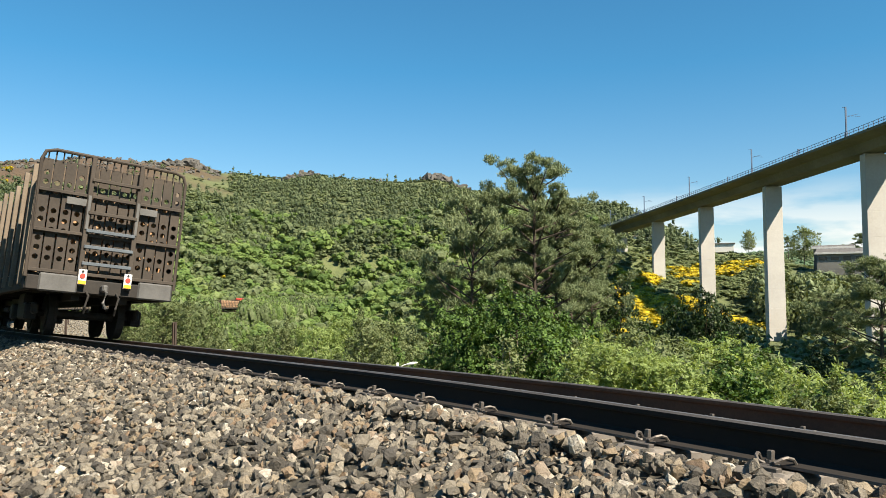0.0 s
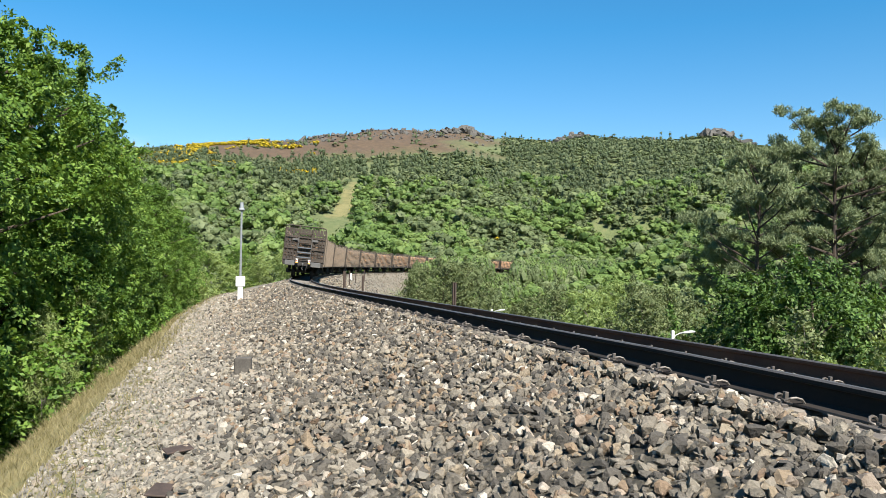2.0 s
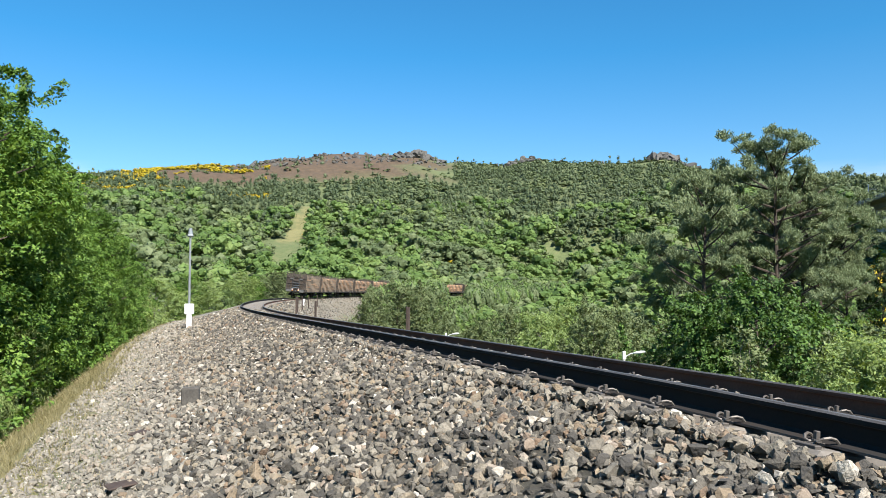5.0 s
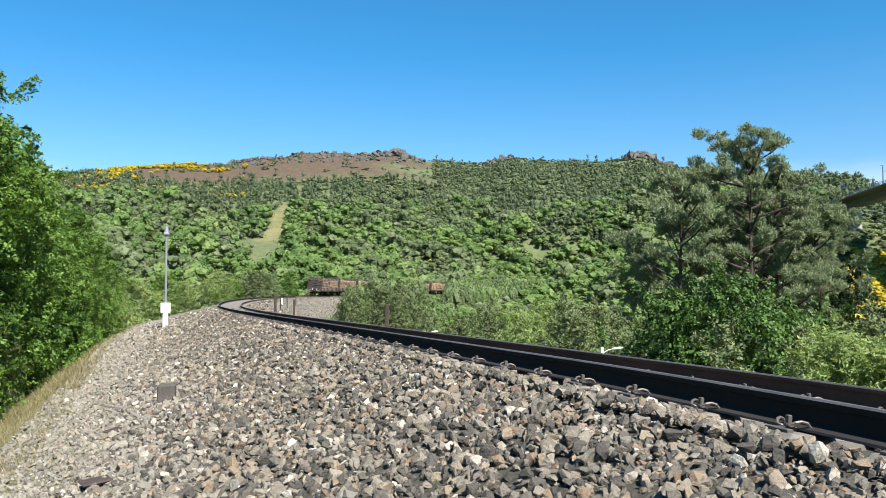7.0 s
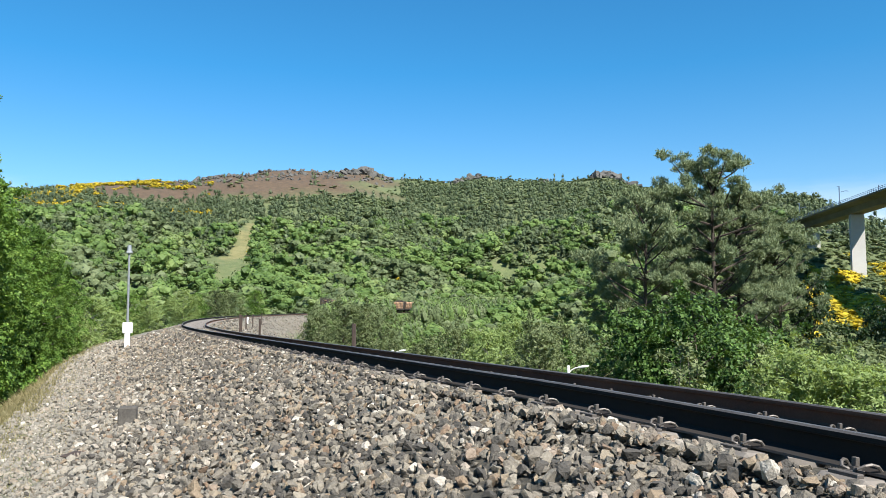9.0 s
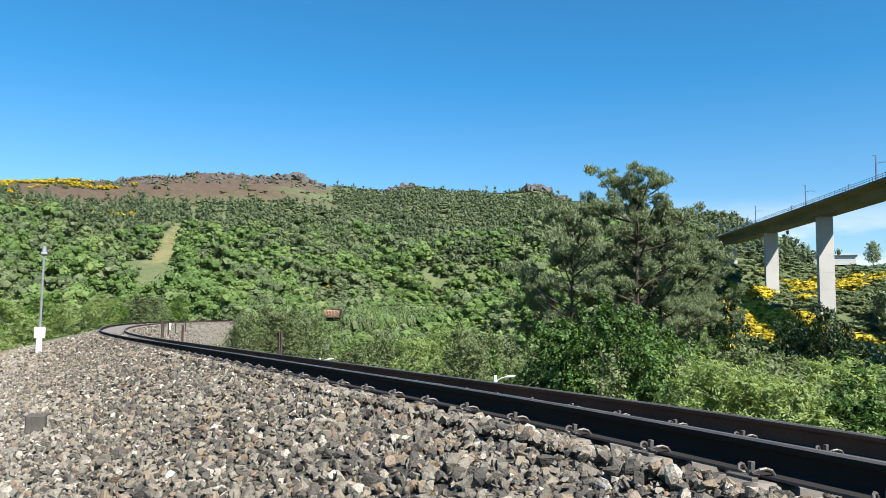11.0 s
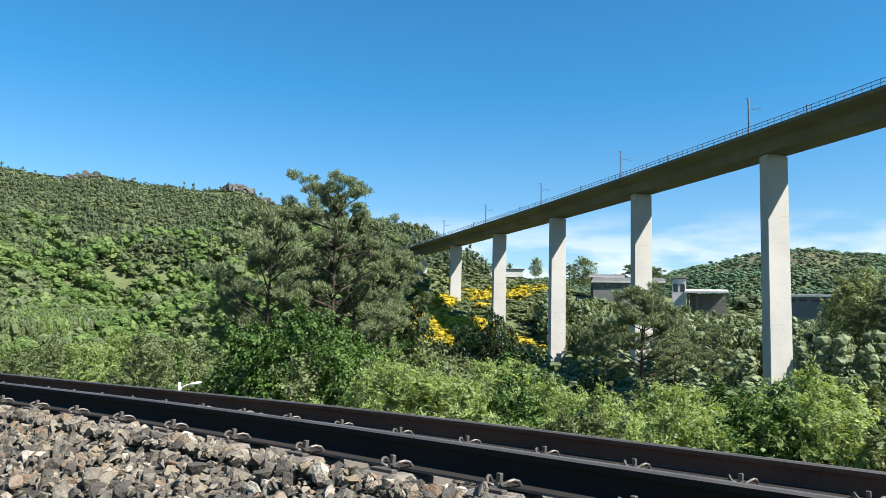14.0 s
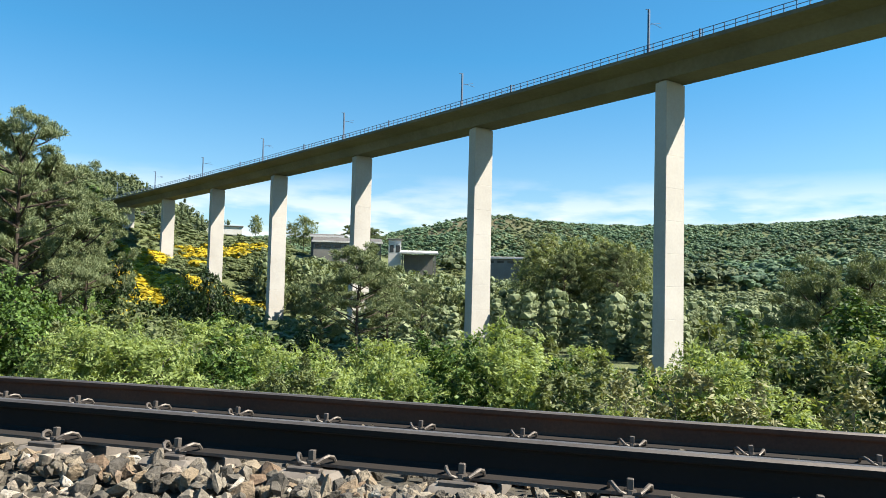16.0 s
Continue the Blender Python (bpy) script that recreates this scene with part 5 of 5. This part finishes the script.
def build_woods():
    rng = np.random.default_rng(77)
    # broadleaf wood on the lower slopes
    az, r, x, y = scatter(rng, 7000, -62, 22, 95, 560, 0.85)
    z = ground_z(x, y)
    keep = clear_of_line(x, y, r, az) & (az < 11) & (z < 46 + 16 * wave(x, y, 40, 5)) & (wave(x, y, 28, 9) > -0.55)
    x, y, z, r = x[keep], y[keep], z[keep], r[keep]
    w = (3.6 + 9.0 * rng.random(len(x)) ** 1.8) * np.clip(r / 220, 0.65, 1.25)
    h = w * rng.uniform(0.6, 1.0, len(x))
    h = np.where(r < 210, np.minimum(h, np.clip(-2.0 + 0.02 * (r - 95) - z, 3.0, 14)), h)
    tone = wave(x, y, 38, 2) + rng.normal(size=len(x)) * 0.33 + 0.25 * np.clip((r - 240) / 120, -1, 1)
    P = np.stack([x, y, z - 0.6], -1)
    near = r < 235
    for nm, lab, leaf, k in (("broadleaf_wood", "bright green broadleaf wood on the hillside", LEAF_HILL, tone > 0.12), ("scrub_wood", "grey-green scrub and young trees on the hillside", LEAF_SCRUB, (tone <= 0.12) & (tone > -0.5)), ("pale_thicket", "pale green thicket on the hillside", LEAF_PALE, tone <= -0.5)):
        woods(nm, lab, P[k & near], w[k & near], h[k & near], leaf, rng, 330, 0.042, "round", 10)
        woods(nm, lab, P[k & ~near], w[k & ~near], h[k & ~near], leaf, rng, 190, 0.050, "round", 7)
    # trees on the steep ground above the cutting
    az, r, x, y = scatter(rng, 900, -26, -1, 300, 450, 1.0)
    keep = clear_of_line(x, y, r, az)
    x, y = x[keep], y[keep]
    w = rng.uniform(5, 9.5, len(x))
    P = np.stack([x, y, ground_z(x, y) - 0.8], -1)
    k = wave(x, y, 30, 2) + rng.normal(size=len(x)) * 0.45 > 0.1
    woods("cutting_wood", "green young trees above the railway cutting", P[k], w[k], w[k] * 0.95, LEAF_HILL, rng, 190, 0.050, "round", 7)
    woods("cutting_wood", "grey-green scrub above the railway cutting", P[~k], w[~k], w[~k] * 0.8, LEAF_SCRUB, rng, 190, 0.050, "round", 7)
    # pines and scrub above
    az, r, x, y = scatter(rng, 12500, -58, 20, 330, 830, 1.0)
    z = ground_z(x, y)
    keep = clear_of_line(x, y, r, az) & (z > 26 + 14 * wave(x, y, 50, 5)) & (wave(x, y, 45, 4) > -0.95)
    bald = (z > 83 + 14 * wave(x, y, 70, 1)) & (az > -43) & (az < -18) & (r < 1000)
    keep &= ~bald | (rng.random(len(x)) < 0.06)
    x, y, z = x[keep], y[keep], z[keep]
    h, w = rng.uniform(3.0, 7.0, len(x)), rng.uniform(5.0, 10.5, len(x))
    crest = np.hypot(x, y) > 0.90 * np.interp(np.degrees(np.arctan2(x, y)), RIDGE[:, 0], RIDGE[:, 2])
    h = np.where(crest & (rng.random(len(x)) < 0.93), h * 0.45, h)
    P = np.stack([x, y, z - 0.4], -1)
    k = wave(x, y, 60, 12) * 0.5 + rng.random(len(x)) < 0.62
    woods("pine_wood", "dark pine wood on the upper slope", P[k], w[k] * 0.62, h[k] * 1.15, LEAF_UPLAND, rng, 60, 0.11, "spire", 2)
    woods("upland_scrub", "grey-green scrub on the upper slope", P[~k], w[~k], h[~k] * 0.7, LEAF_SCRUB, rng, 60, 0.085, "round", 3)
    # thicket along the inside of the bend
    s = rng.uniform(128, 300, 520)
    x, y, _ = track_at(s, rng.uniform(9.5, 24, 520))
    az = np.degrees(np.arctan2(x, y))
    keep = az > -24.2
    x, y = x[keep], y[keep]
    z = ground_z(x, y)
    w = rng.uniform(4, 7.5, len(x))
    k = rng.random(len(x)) < 0.5
    tall = np.clip(rng.uniform(0.2, 1.6, len(x)) + np.where(az[keep] > -16.9, 2.2, np.where(az[keep] > -22.8, 1.5, 0)) - z, 2, 13.5)
    tall = np.where(np.abs(az[keep] + 17.8) < 1.15, np.clip(-2.6 - z, 1.0, 9), tall)      # low where the line shows
    P = np.stack([x, y, z - 0.4], -1)
    woods("bend_thicket", "grey-green thicket inside the bend", P[k], w[k], tall[k], LEAF_SCRUB, rng, 300, 0.050, "round", 12)
    woods("bend_thicket", "green thicket inside the bend", P[~k], w[~k], tall[~k], LEAF_HILL, rng, 300, 0.050, "round", 12)
    # broom in flower
    az, r, x, y = scatter(rng, 2400, -48, -32.5, 520, 790, 1.0)
    z = ground_z(x, y)
    k = (wave(x, y, 55, 6) + 0.5 * wave(x, y, 12, 2) > 0.12) & (z > 58)
    az2, r2, x2, y2 = scatter(rng, 1300, 11.8, 22.6, 185, 345, 1.0)
    k2 = wave(x2, y2, 9, 6) * 0.6 + wave(x2, y2, 25, 3) > 0.12 + 0.06 * (az2 - 16)
    az3, r3, x3, y3 = scatter(rng, 260, -30, 10, 140, 420, 1.0)
    k3 = (wave(x3, y3, 22, 7) > 0.5) & (np.abs(along(x3, y3)[1]) > 16)
    X, Y = np.concatenate([x[k], x2[k2], x3[k3]]), np.concatenate([y[k], y2[k2], y3[k3]])
    Rr = np.hypot(X, Y)
    w = np.where(Rr > 500, rng.uniform(3, 7, len(X)), rng.uniform(3.0, 7.0, len(X)))
    woods("broom_bushes", "yellow broom bushes in flower", np.stack([X, Y, ground_z(X, Y) - 0.2], -1), w, w * 0.6, LEAF_BROOM, rng, 70, 0.15, "round", 5)
    az, r, x, y = scatter(rng, 1000, 11.6, 24, 150, 376, 0.8)
    x, y = x[(az < 22) | (r > 216)], y[(az < 22) | (r > 216)]
    w = rng.uniform(2.5, 5.5, len(x))
    woods("slope_scrub", "low grey-green scrub between the broom", np.stack([x, y, ground_z(x, y) - 0.2], -1), w, w * 0.55, LEAF_GREY, rng, 110, 0.075, "round", 5)
    # woods under and beyond the viaduct
    az, r, x, y = scatter(rng, 2400, 20, 78, 75, 560, 0.8)
    z = ground_z(x, y)
    keep = np.hypot(x - (85.6 - 7.6 * (y - 180) / 100), 0) > 6
    x, y, z, r, az = x[keep], y[keep], z[keep], r[keep], az[keep]
    open_el = np.min([np.where(np.abs(az - a) < 1.3, e, 90.0) for a, e in ((23.1, -3.0), (38.8, -4.2), (53.1, -6.0))], 0)
    k = rng.random(len(x)) < np.clip((az - 24) / 14, 0.25, 0.8)
    P = np.stack([x, y, z - 0.5], -1)
    w = rng.uniform(5, 9, len(x)) * np.clip(r / 250, 1, 1.8)
    cap = np.clip(0.58 + r * np.tan(np.radians(np.interp(r, (75, 115, 150, 250, 420, 780), (-6.5, -5.6, -2.0, -0.3, 0.8, 1.2)))) - z, 1.5, 13)
    cap = np.where(r < 215, np.minimum(cap, np.clip(0.58 + r * np.tan(np.radians(np.minimum(open_el, 40))) - z, 0.6, 13)), cap)
    woods("valley_pines", "dark pines in the valley", P[k], w[k] * 0.9, np.minimum(w[k] * 1.5, cap[k]), LEAF_PINE, rng, 240, 0.046, "spire", 5)
    woods("valley_wood", "mixed green wood in the valley", P[~k], w[~k], np.minimum(w[~k], cap[~k] * 0.8), LEAF_SCRUB, rng, 120, 0.14)
    # trees before the workshops, and the pine wood beyond the viaduct
    az, r, x, y = scatter(rng, 520, 22, 45, 195, 285, 1.0)
    x, y, az, r = (a[(az > 25.4) | (r > 219)] for a in (x, y, az, r))
    g = ground_z(x, y)
    tall = np.clip(0.58 + r * np.tan(np.radians(np.interp(az, (22, 24, 28, 31.5, 36, 45), (2.7, 2.3, 2.1, 1.7, 1.1, 1.0)) - rng.uniform(0, 0.9, len(x)))) - g, 2.5, 14)
    w = np.clip(tall * rng.uniform(0.8, 1.2, len(x)), 4, 8)
    P = np.stack([x, y, g - 0.6], -1)
    k = rng.random(len(x)) < 0.45
    woods("village_pines", "dark pines before the workshops", P[k], w[k], tall[k], LEAF_PINE, rng, 340, 0.038, "spire", 6)
    woods("village_wood", "green trees before the workshops", P[~k], w[~k], tall[~k], LEAF_SCRUB, rng, 220, 0.09)
    az, r, x, y = scatter(rng, 1150, 40, 80, 118, 330, 0.9)
    keep = x > 85.6 - 7.6 * (y - 180) / 100 + 5
    az, r, x, y = az[keep], r[keep], x[keep], y[keep]
    g = ground_z(x, y)
    tall = np.clip(0.58 + r * np.tan(np.radians(np.interp(az, (41, 46, 52, 56, 80), (0.2, 0.5, 0.2, -0.4, -0.6)) - rng.uniform(0, 1.5, len(x)))) - g, 4, 16)
    w = np.clip(tall * rng.uniform(0.45, 0.7, len(x)), 3.5, 8)
    P = np.stack([x, y, g - 0.5], -1)
    woods("pine_stand", "dense stand of dark pines beyond the viaduct", P, w, tall, LEAF_PINE, rng, 430, 0.034, "spire", 6)
    az, r, x, y = scatter(rng, 1900, 36, 78, 330, 780, 1.0)
    w = rng.uniform(9, 15, len(x))
    P = np.stack([x, y, ground_z(x, y) - 0.8], -1)
    k = wave(x, y, 70, 3) > 0
    woods("valley_wood", "mixed green wood in the valley", P[k], w[k], w[k] * 0.7, LEAF_HAZY, rng, 40, 0.10, "round", 5)
    woods("valley_pines", "dark pines in the valley", P[~k], w[~k], w[~k] * 0.75, LEAF_UPLAND, rng, 40, 0.10, "round", 5)
    # far hills
    az, r, x, y = scatter(rng, 15000, 17, 76, 700, 1560, 0.9)
    z = ground_z(x, y)
    bald = (z > 84 + 10 * wave(x, y, 90, 2)) & (az > 26) & (az < 44)
    keep = ~bald | (rng.random(len(x)) < 0.35)
    x, y, z = x[keep], y[keep], z[keep]
    w = rng.uniform(9, 17, len(x))
    k = wave(x, y, 120, 3) + rng.normal(size=len(x)) * 0.3 > -0.45
    P = np.stack([x, y, z - 1.0], -1)
    woods("far_wood", "distant green wood on the hills", P[k], w[k], w[k] * 0.6, LEAF_HAZY, rng, 30, 0.13, "round", 2)
    woods("far_pines", "distant dark wood on the hills", P[~k], w[~k], w[~k] * 0.65, LEAF_UPLAND, rng, 30, 0.13, "round", 2)


build_woods()


# ---------------------------------------------------------------- beside the line
def place_on(s, d, lift=0.0):
    x, y, h = track_at(s, d)
    return float(x), float(y), float(ground_z(x, y)) + lift, math.degrees(float(h))


def build_line_things():
    # slim signal post with a white foot
    x, y = -19.9, 26.3
    z = float(ground_z(x, y))
    thing = tagged(empty("line_post", pose(x, y, z, 0, 0, 39)), "slim galvanised post with a white painted foot beside the ballast", "post")
    bm = bmesh.new()
    rod(bm, (0, 0, -0.2), (0, 0, 4.0), 0.055, 0.045, 10)
    part("pole", bm, GALV, thing)
    bm = bmesh.new()
    rod(bm, (0, 0, 3.98), (0, 0, 4.28), 0.10, 0.07, 12)
    box(bm, -0.12, 0.12, -0.12, 0.12, 3.92, 4.02, 0.02)
    part("head", bm, GALV, thing)
    bm = bmesh.new()
    box(bm, -0.11, 0.11, -0.11, 0.11, -0.2, 0.85, 0.02)
    box(bm, -0.20, 0.20, -0.13, 0.13, 0.60, 1.05, 0.03)
    part("foot", bm, WHITE, thing, "white painted foot with a box")
    # low concrete block in the gravel
    x, y, z, h = place_on(8.1, -2.75)
    bm = bmesh.new()
    box(bm, -0.11, 0.11, -0.08, 0.08, -0.1, 0.22, 0.015)
    tagged(part("concrete_block", bm, BLOCK), "low weathered concrete marker block standing in the gravel", "block").matrix_basis = pose(x, y, z, 0, 0, 30)
    # flat plates lying on the gravel
    bm = bmesh.new()
    box(bm, -0.11, 0.11, -0.07, 0.07, 0.0, 0.016, 0.005)
    plate = tagged(part("steel_plate", bm, POST), "rusty flat steel plate lying on the gravel", "plate", "plates on the gravel")
    first = True
    for s, d, a in ((4.3, -3.35, 20), (3.2, -3.4, 75), (6.6, -3.3, 50)):
        x, y, z, h = place_on(s, d, 0.045)
        m = pose(x, y, z, 4, -3, h + a)
        if first:
            plate.matrix_basis, first = m, False
        else:
            copy_thing(plate, m)
    # old rails set upright as fence posts
    bm = bmesh.new()
    box(bm, -0.07, 0.07, -0.012, 0.012, -0.4, 1.95, 0.004)
    box(bm, -0.012, 0.012, -0.07, 0.07, -0.4, 1.95, 0.004)
    box(bm, -0.075, -0.05, -0.045, 0.045, -0.4, 1.93, 0.004)
    post = tagged(part("fence_post", bm, POST), "old rusty rail set upright as a fence post", "fence post", "fence posts along the embankment")
    first = True
    for s, d, k in ((23.2, 5.0, 1.0), (47, 4.8, 1.0), (66, 4.2, 0.95), (77, 4.2, 0.9), (88, 4.2, 0.9), (99, 4.2, 0.9), (111, 4.2, 0.9)):
        x, y, z, h = place_on(s, d)
        m = Matrix.LocRotScale((x, y, z), Euler((0, 0, radians(h))), (1, 1, k))
        if first:
            post.matrix_basis, first = m, False
        else:
            copy_thing(post, Matrix()).matrix_basis = m
    # white marker posts
    bm = bmesh.new()
    box(bm, -0.2, 0.2, -0.08, 0.08, -0.3, 1.3, 0.03)
    box(bm, -0.26, 0.26, -0.10, 0.10, 0.8, 1.5, 0.03)
    mark = tagged(part("marker_post", bm, WHITE), "white painted line-side marker post", "marker post", "white markers along the line")
    x, y, z, h = place_on(100, 3.4)
    mark.matrix_basis = pose(x, y, z, 0, 0, h) @ Matrix.Scale(0.6, 4)
    x, y, z, h = place_on(122, -3.0)
    copy_thing(mark, pose(x, y, z, 0, 0, h) @ Matrix.Scale(0.6, 4))


def build_street_lamp(az, r, top, turn):
    """A lamp on a tall pole in the street below the embankment; top: the height of its head."""
    x, y = bearing(az, r)
    g = float(ground_z(x, y))
    thing = tagged(empty("street_lamp", pose(x, y, 0, 0, 0, turn)), "white street lamp whose head rises above the embankment", "street lamp", "street lamps below the line")
    bm = bmesh.new()
    rod(bm, (0, 0, g - 0.2), (0, 0, top - 0.25), 0.08, 0.045, 10)
    tube(bm, [(0, 0, top - 0.25), (0.09, 0, top - 0.10), (0.26, 0, top + 0.0), (0.42, 0, top + 0.03)], 0.022, 8)
    box(bm, -0.06, 0.06, -0.05, 0.05, top - 0.25, top + 0.10, 0.015)
    part("pole", bm, WHITE, thing)
    bm = bmesh.new()
    r0 = bmesh.ops.create_uvsphere(bm, u_segments=16, v_segments=8, radius=1.0)
    bmesh.ops.scale(bm, vec=(0.25, 0.10, 0.062), verts=r0["verts"])
    bmesh.ops.rotate(bm, cent=(0, 0, 0), matrix=Matrix.Rotation(radians(-9), 3, "Y"), verts=r0["verts"])
    bmesh.ops.translate(bm, vec=(0.60, 0, top + 0.06), verts=r0["verts"])
    part("head", bm, WHITE, thing, smooth=True)
    return thing


ROOF = surface("dark_roof", [(0.3, (0.06, 0.057, 0.054)), (0.7, (0.12, 0.114, 0.108))], 0.3, 0.8, 0, 3, 0.2, 0.02)
WALL_GREY = surface("grey_render", [(0.3, (0.12, 0.114, 0.108)), (0.7, (0.192, 0.186, 0.174))], 0.2, 0.9, 0, 2, 0.2, 0.02)
WALL_WHITE = surface("white_render", [(0.3, (0.42, 0.415, 0.40)), (0.7, (0.54, 0.535, 0.52))], 0.2, 0.9, 0, 2, 0.1, 0.01)


def build_house(name, label, az, r, floor, w, d, h, wall, windows=4, canopy=False, roof=0.5, pitch=0.0):
    x, y = bearing(az, r)
    g = min(float(ground_z(x, y)), floor) - 1.0
    thing = tagged(empty(name, pose(x, y, 0, 0, 0, -az)), label, "building")
    bm = bmesh.new()
    if canopy:
        for px in np.linspace(-w / 2 + 0.5, w / 2 - 0.5, 5):
            for py in (-d / 2 + 0.5, d / 2 - 0.5):
                col = bmesh.new()
                box(col, px - 0.2, px + 0.2, py - 0.2, py + 0.2, g, floor + h)
                part("column", col, wall, thing)
        box(bm, -w / 2 + 1, w / 2 - 1, d / 2 - 1.2, d / 2 - 0.8, g, floor + h)
    else:
        box(bm, -w / 2, w / 2, -d / 2, d / 2, g, floor + h, 0.05)
    part("wall", bm, wall, thing)
    bm = bmesh.new()
    box(bm, -w / 2 - 0.6, w / 2 + 0.6, -d / 2 - 0.6, d / 2 + 0.6, floor + h, floor + h + roof, 0.1)
    if pitch:                                # rising to the back, in ribbed sheets
        for k in range(int(w / 1.5)):
            x0 = -w / 2 - 0.5 + k * (w + 1) / int(w / 1.5)
            box(bm, x0, x0 + (w + 1) / int(w / 1.5) - 0.12, -d / 2 - 0.5, d / 2 + 0.5, floor + h + roof, floor + h + roof + 0.06 + 0.04 * (k % 2))
        for v in bm.verts:
            v.co.z += pitch * (v.co.y + d / 2 + 0.6) / (d + 1.2)
    top_part = part("roof", bm, WALL_WHITE if canopy else ROOF, thing)
    if pitch:
        bm = bmesh.new()
        box(bm, -w / 2 - 0.65, w / 2 + 0.65, -d / 2 - 0.72, -d / 2 - 0.61, floor + h + 0.02, floor + h + roof + 0.15, 0.02)
        part("fascia", bm, WALL_WHITE, top_part, "pale edge board")
    for k in range(windows):
        cx = -w / 2 + w * (k + 0.5) / windows
        bm = bmesh.new()
        box(bm, cx - w / windows * 0.32, cx + w / windows * 0.32, -d / 2 - 0.06, -d / 2 + 0.2, floor + h * 0.40, floor + h * 0.75, 0.03)
        part("window", bm, GLASS_DARK, thing)
    return thing


def build_buildings():
    build_house("workshop", "low grey workshop with a ribbed sloping roof and pale eaves", 28.4, 300, 12.6, 27, 12, 3.6, WALL_GREY, 7, pitch=2.2)
    build_house("workshop_annex", "dark annex with a pitched grey roof", 26.8, 312, 14.6, 13, 10, 4.4, WALL_GREY, 3, pitch=1.4)
    build_house("white_block", "small white rendered block", 32.1, 292, 9.5, 5, 5, 8.2, WALL_WHITE, 2)
    build_house("open_shed", "open shed with a pale sloping roof", 34.0, 290, 9.0, 14, 10, 3.2, WALL_GREY, 0, True, 0.5, pitch=1.2)
    build_house("long_shed", "long low grey shed", 41.2, 300, 8.6, 20, 9, 2.8, WALL_GREY, 5, pitch=0.8)
    build_house("white_shed", "white low shed behind the viaduct", 13.9, 388, 28.2, 9, 6, 3.8, WALL_WHITE, 0)
    build_house("roadside_house", "long pale house on the ridge", 18.2, 396, 26.0, 30, 8, 1.8, WALL_WHITE, 0)


def build_grass():
    """Dry grass on the shoulder of the bank, and weeds beyond the far rail."""
    rng = np.random.default_rng(31)
    VV = []

    def blades(n, s0, s1, d0, d1, tall, wide):
        s, d = s0 + (s1 - s0) * rng.random(n) ** 1.3, rng.uniform(d0, d1, n)
        x, y, _ = track_at(s, d)
        keep = wave(x, y, 0.5, 1) > rng.uniform(-1.2, 0.5, n)
        x, y = x[keep], y[keep]
        m = len(x)
        z = ground_z(x, y)
        P = np.stack([x, y, z - 0.02], -1)
        a = rng.uniform(0, 6.28, m)
        side = np.stack([np.cos(a), np.sin(a), np.zeros(m)], -1) * wide
        h = tall * rng.uniform(0.4, 1.2, m)[:, None]
        up = np.stack([rng.normal(size=m) * 0.35, rng.normal(size=m) * 0.35, np.ones(m)], -1)
        mid = P + up * h * 0.55
        tip = P + up * h + np.stack([rng.normal(size=m) * 0.25, rng.normal(size=m) * 0.25, np.zeros(m)], -1) * h
        VV.append(np.stack([P - side, P + side, mid + side * 0.7, mid - side * 0.7], 1))
        VV.append(np.stack([mid - side * 0.7, mid + side * 0.7, tip + side * 0.15, tip - side * 0.15], 1))

    blades(28000, -2, 16, -7.4, -4.0, 0.14, 0.0035)
    blades(16000, 12, 45, -7.0, -4.1, 0.18, 0.007)
    blades(4000, -1, 16, -4.3, -3.4, 0.08, 0.003)
    blades(1500, 14, 45, -4.3, -3.6, 0.10, 0.008)
    blades(2600, 2, 40, 3.2, 6.0, 0.55, 0.010)
    V = np.concatenate(VV).reshape(-1, 3)
    tagged(new("dry_grass", mesh_of("dry_grass", V, np.arange(len(V)).reshape(-1, 4), GRASS_DRY)), "dry straw-coloured grass on the bank", "grass", kind="stuff")


ROCK = surface("granite", [(0.3, (0.040, 0.038, 0.035)), (0.7, (0.095, 0.090, 0.082))], 0.15, 0.9, 0, 1.2, 0.6, 0.3)


def build_rocks():
    """Granite outcrops on the skyline."""
    rng = np.random.default_rng(9)
    shapes = stone_shapes(12)
    P, Z = [], []
    for az, n, spread, big, deep in ((-20.8, 60, 1.7, 7.0, 0.955), (-26, 60, 5.0, 3.5, 0.955), (-12.8, 40, 1.6, 5.5, 0.955), (-1.8, 60, 1.8, 7.0, 0.955), (-33, 40, 3.0, 3.5, 0.955), (-7, 14, 2, 3, 0.955), (-31, 130, 7.0, 2.8, 0.86), (-22, 70, 4.0, 3.0, 0.88)):
        for _ in range(n):
            a = az + rng.normal() * spread * 0.5
            r = np.interp(a, RIDGE[:, 0], RIDGE[:, 2]) * rng.uniform(deep, 1.0)
            x, y = bearing(a, float(r))
            q = big * rng.uniform(0.35, 1.0)
            P.append((x, y, float(ground_z(x, y)) + q * 0.25))
            Z.append(q)
    me = scattered("granite_outcrop", np.array(P), np.array(Z), shapes, ROCK, rng)
    tagged(new("granite_outcrop", me), "grey granite boulders along the hill's crest", "rocks", kind="stuff")


build_line_things()
build_street_lamp(-4.1, 31, -2.25, 6)
build_street_lamp(-18.0, 46, -2.65, 10)
build_buildings()
build_grass()
build_rocks()


motions()
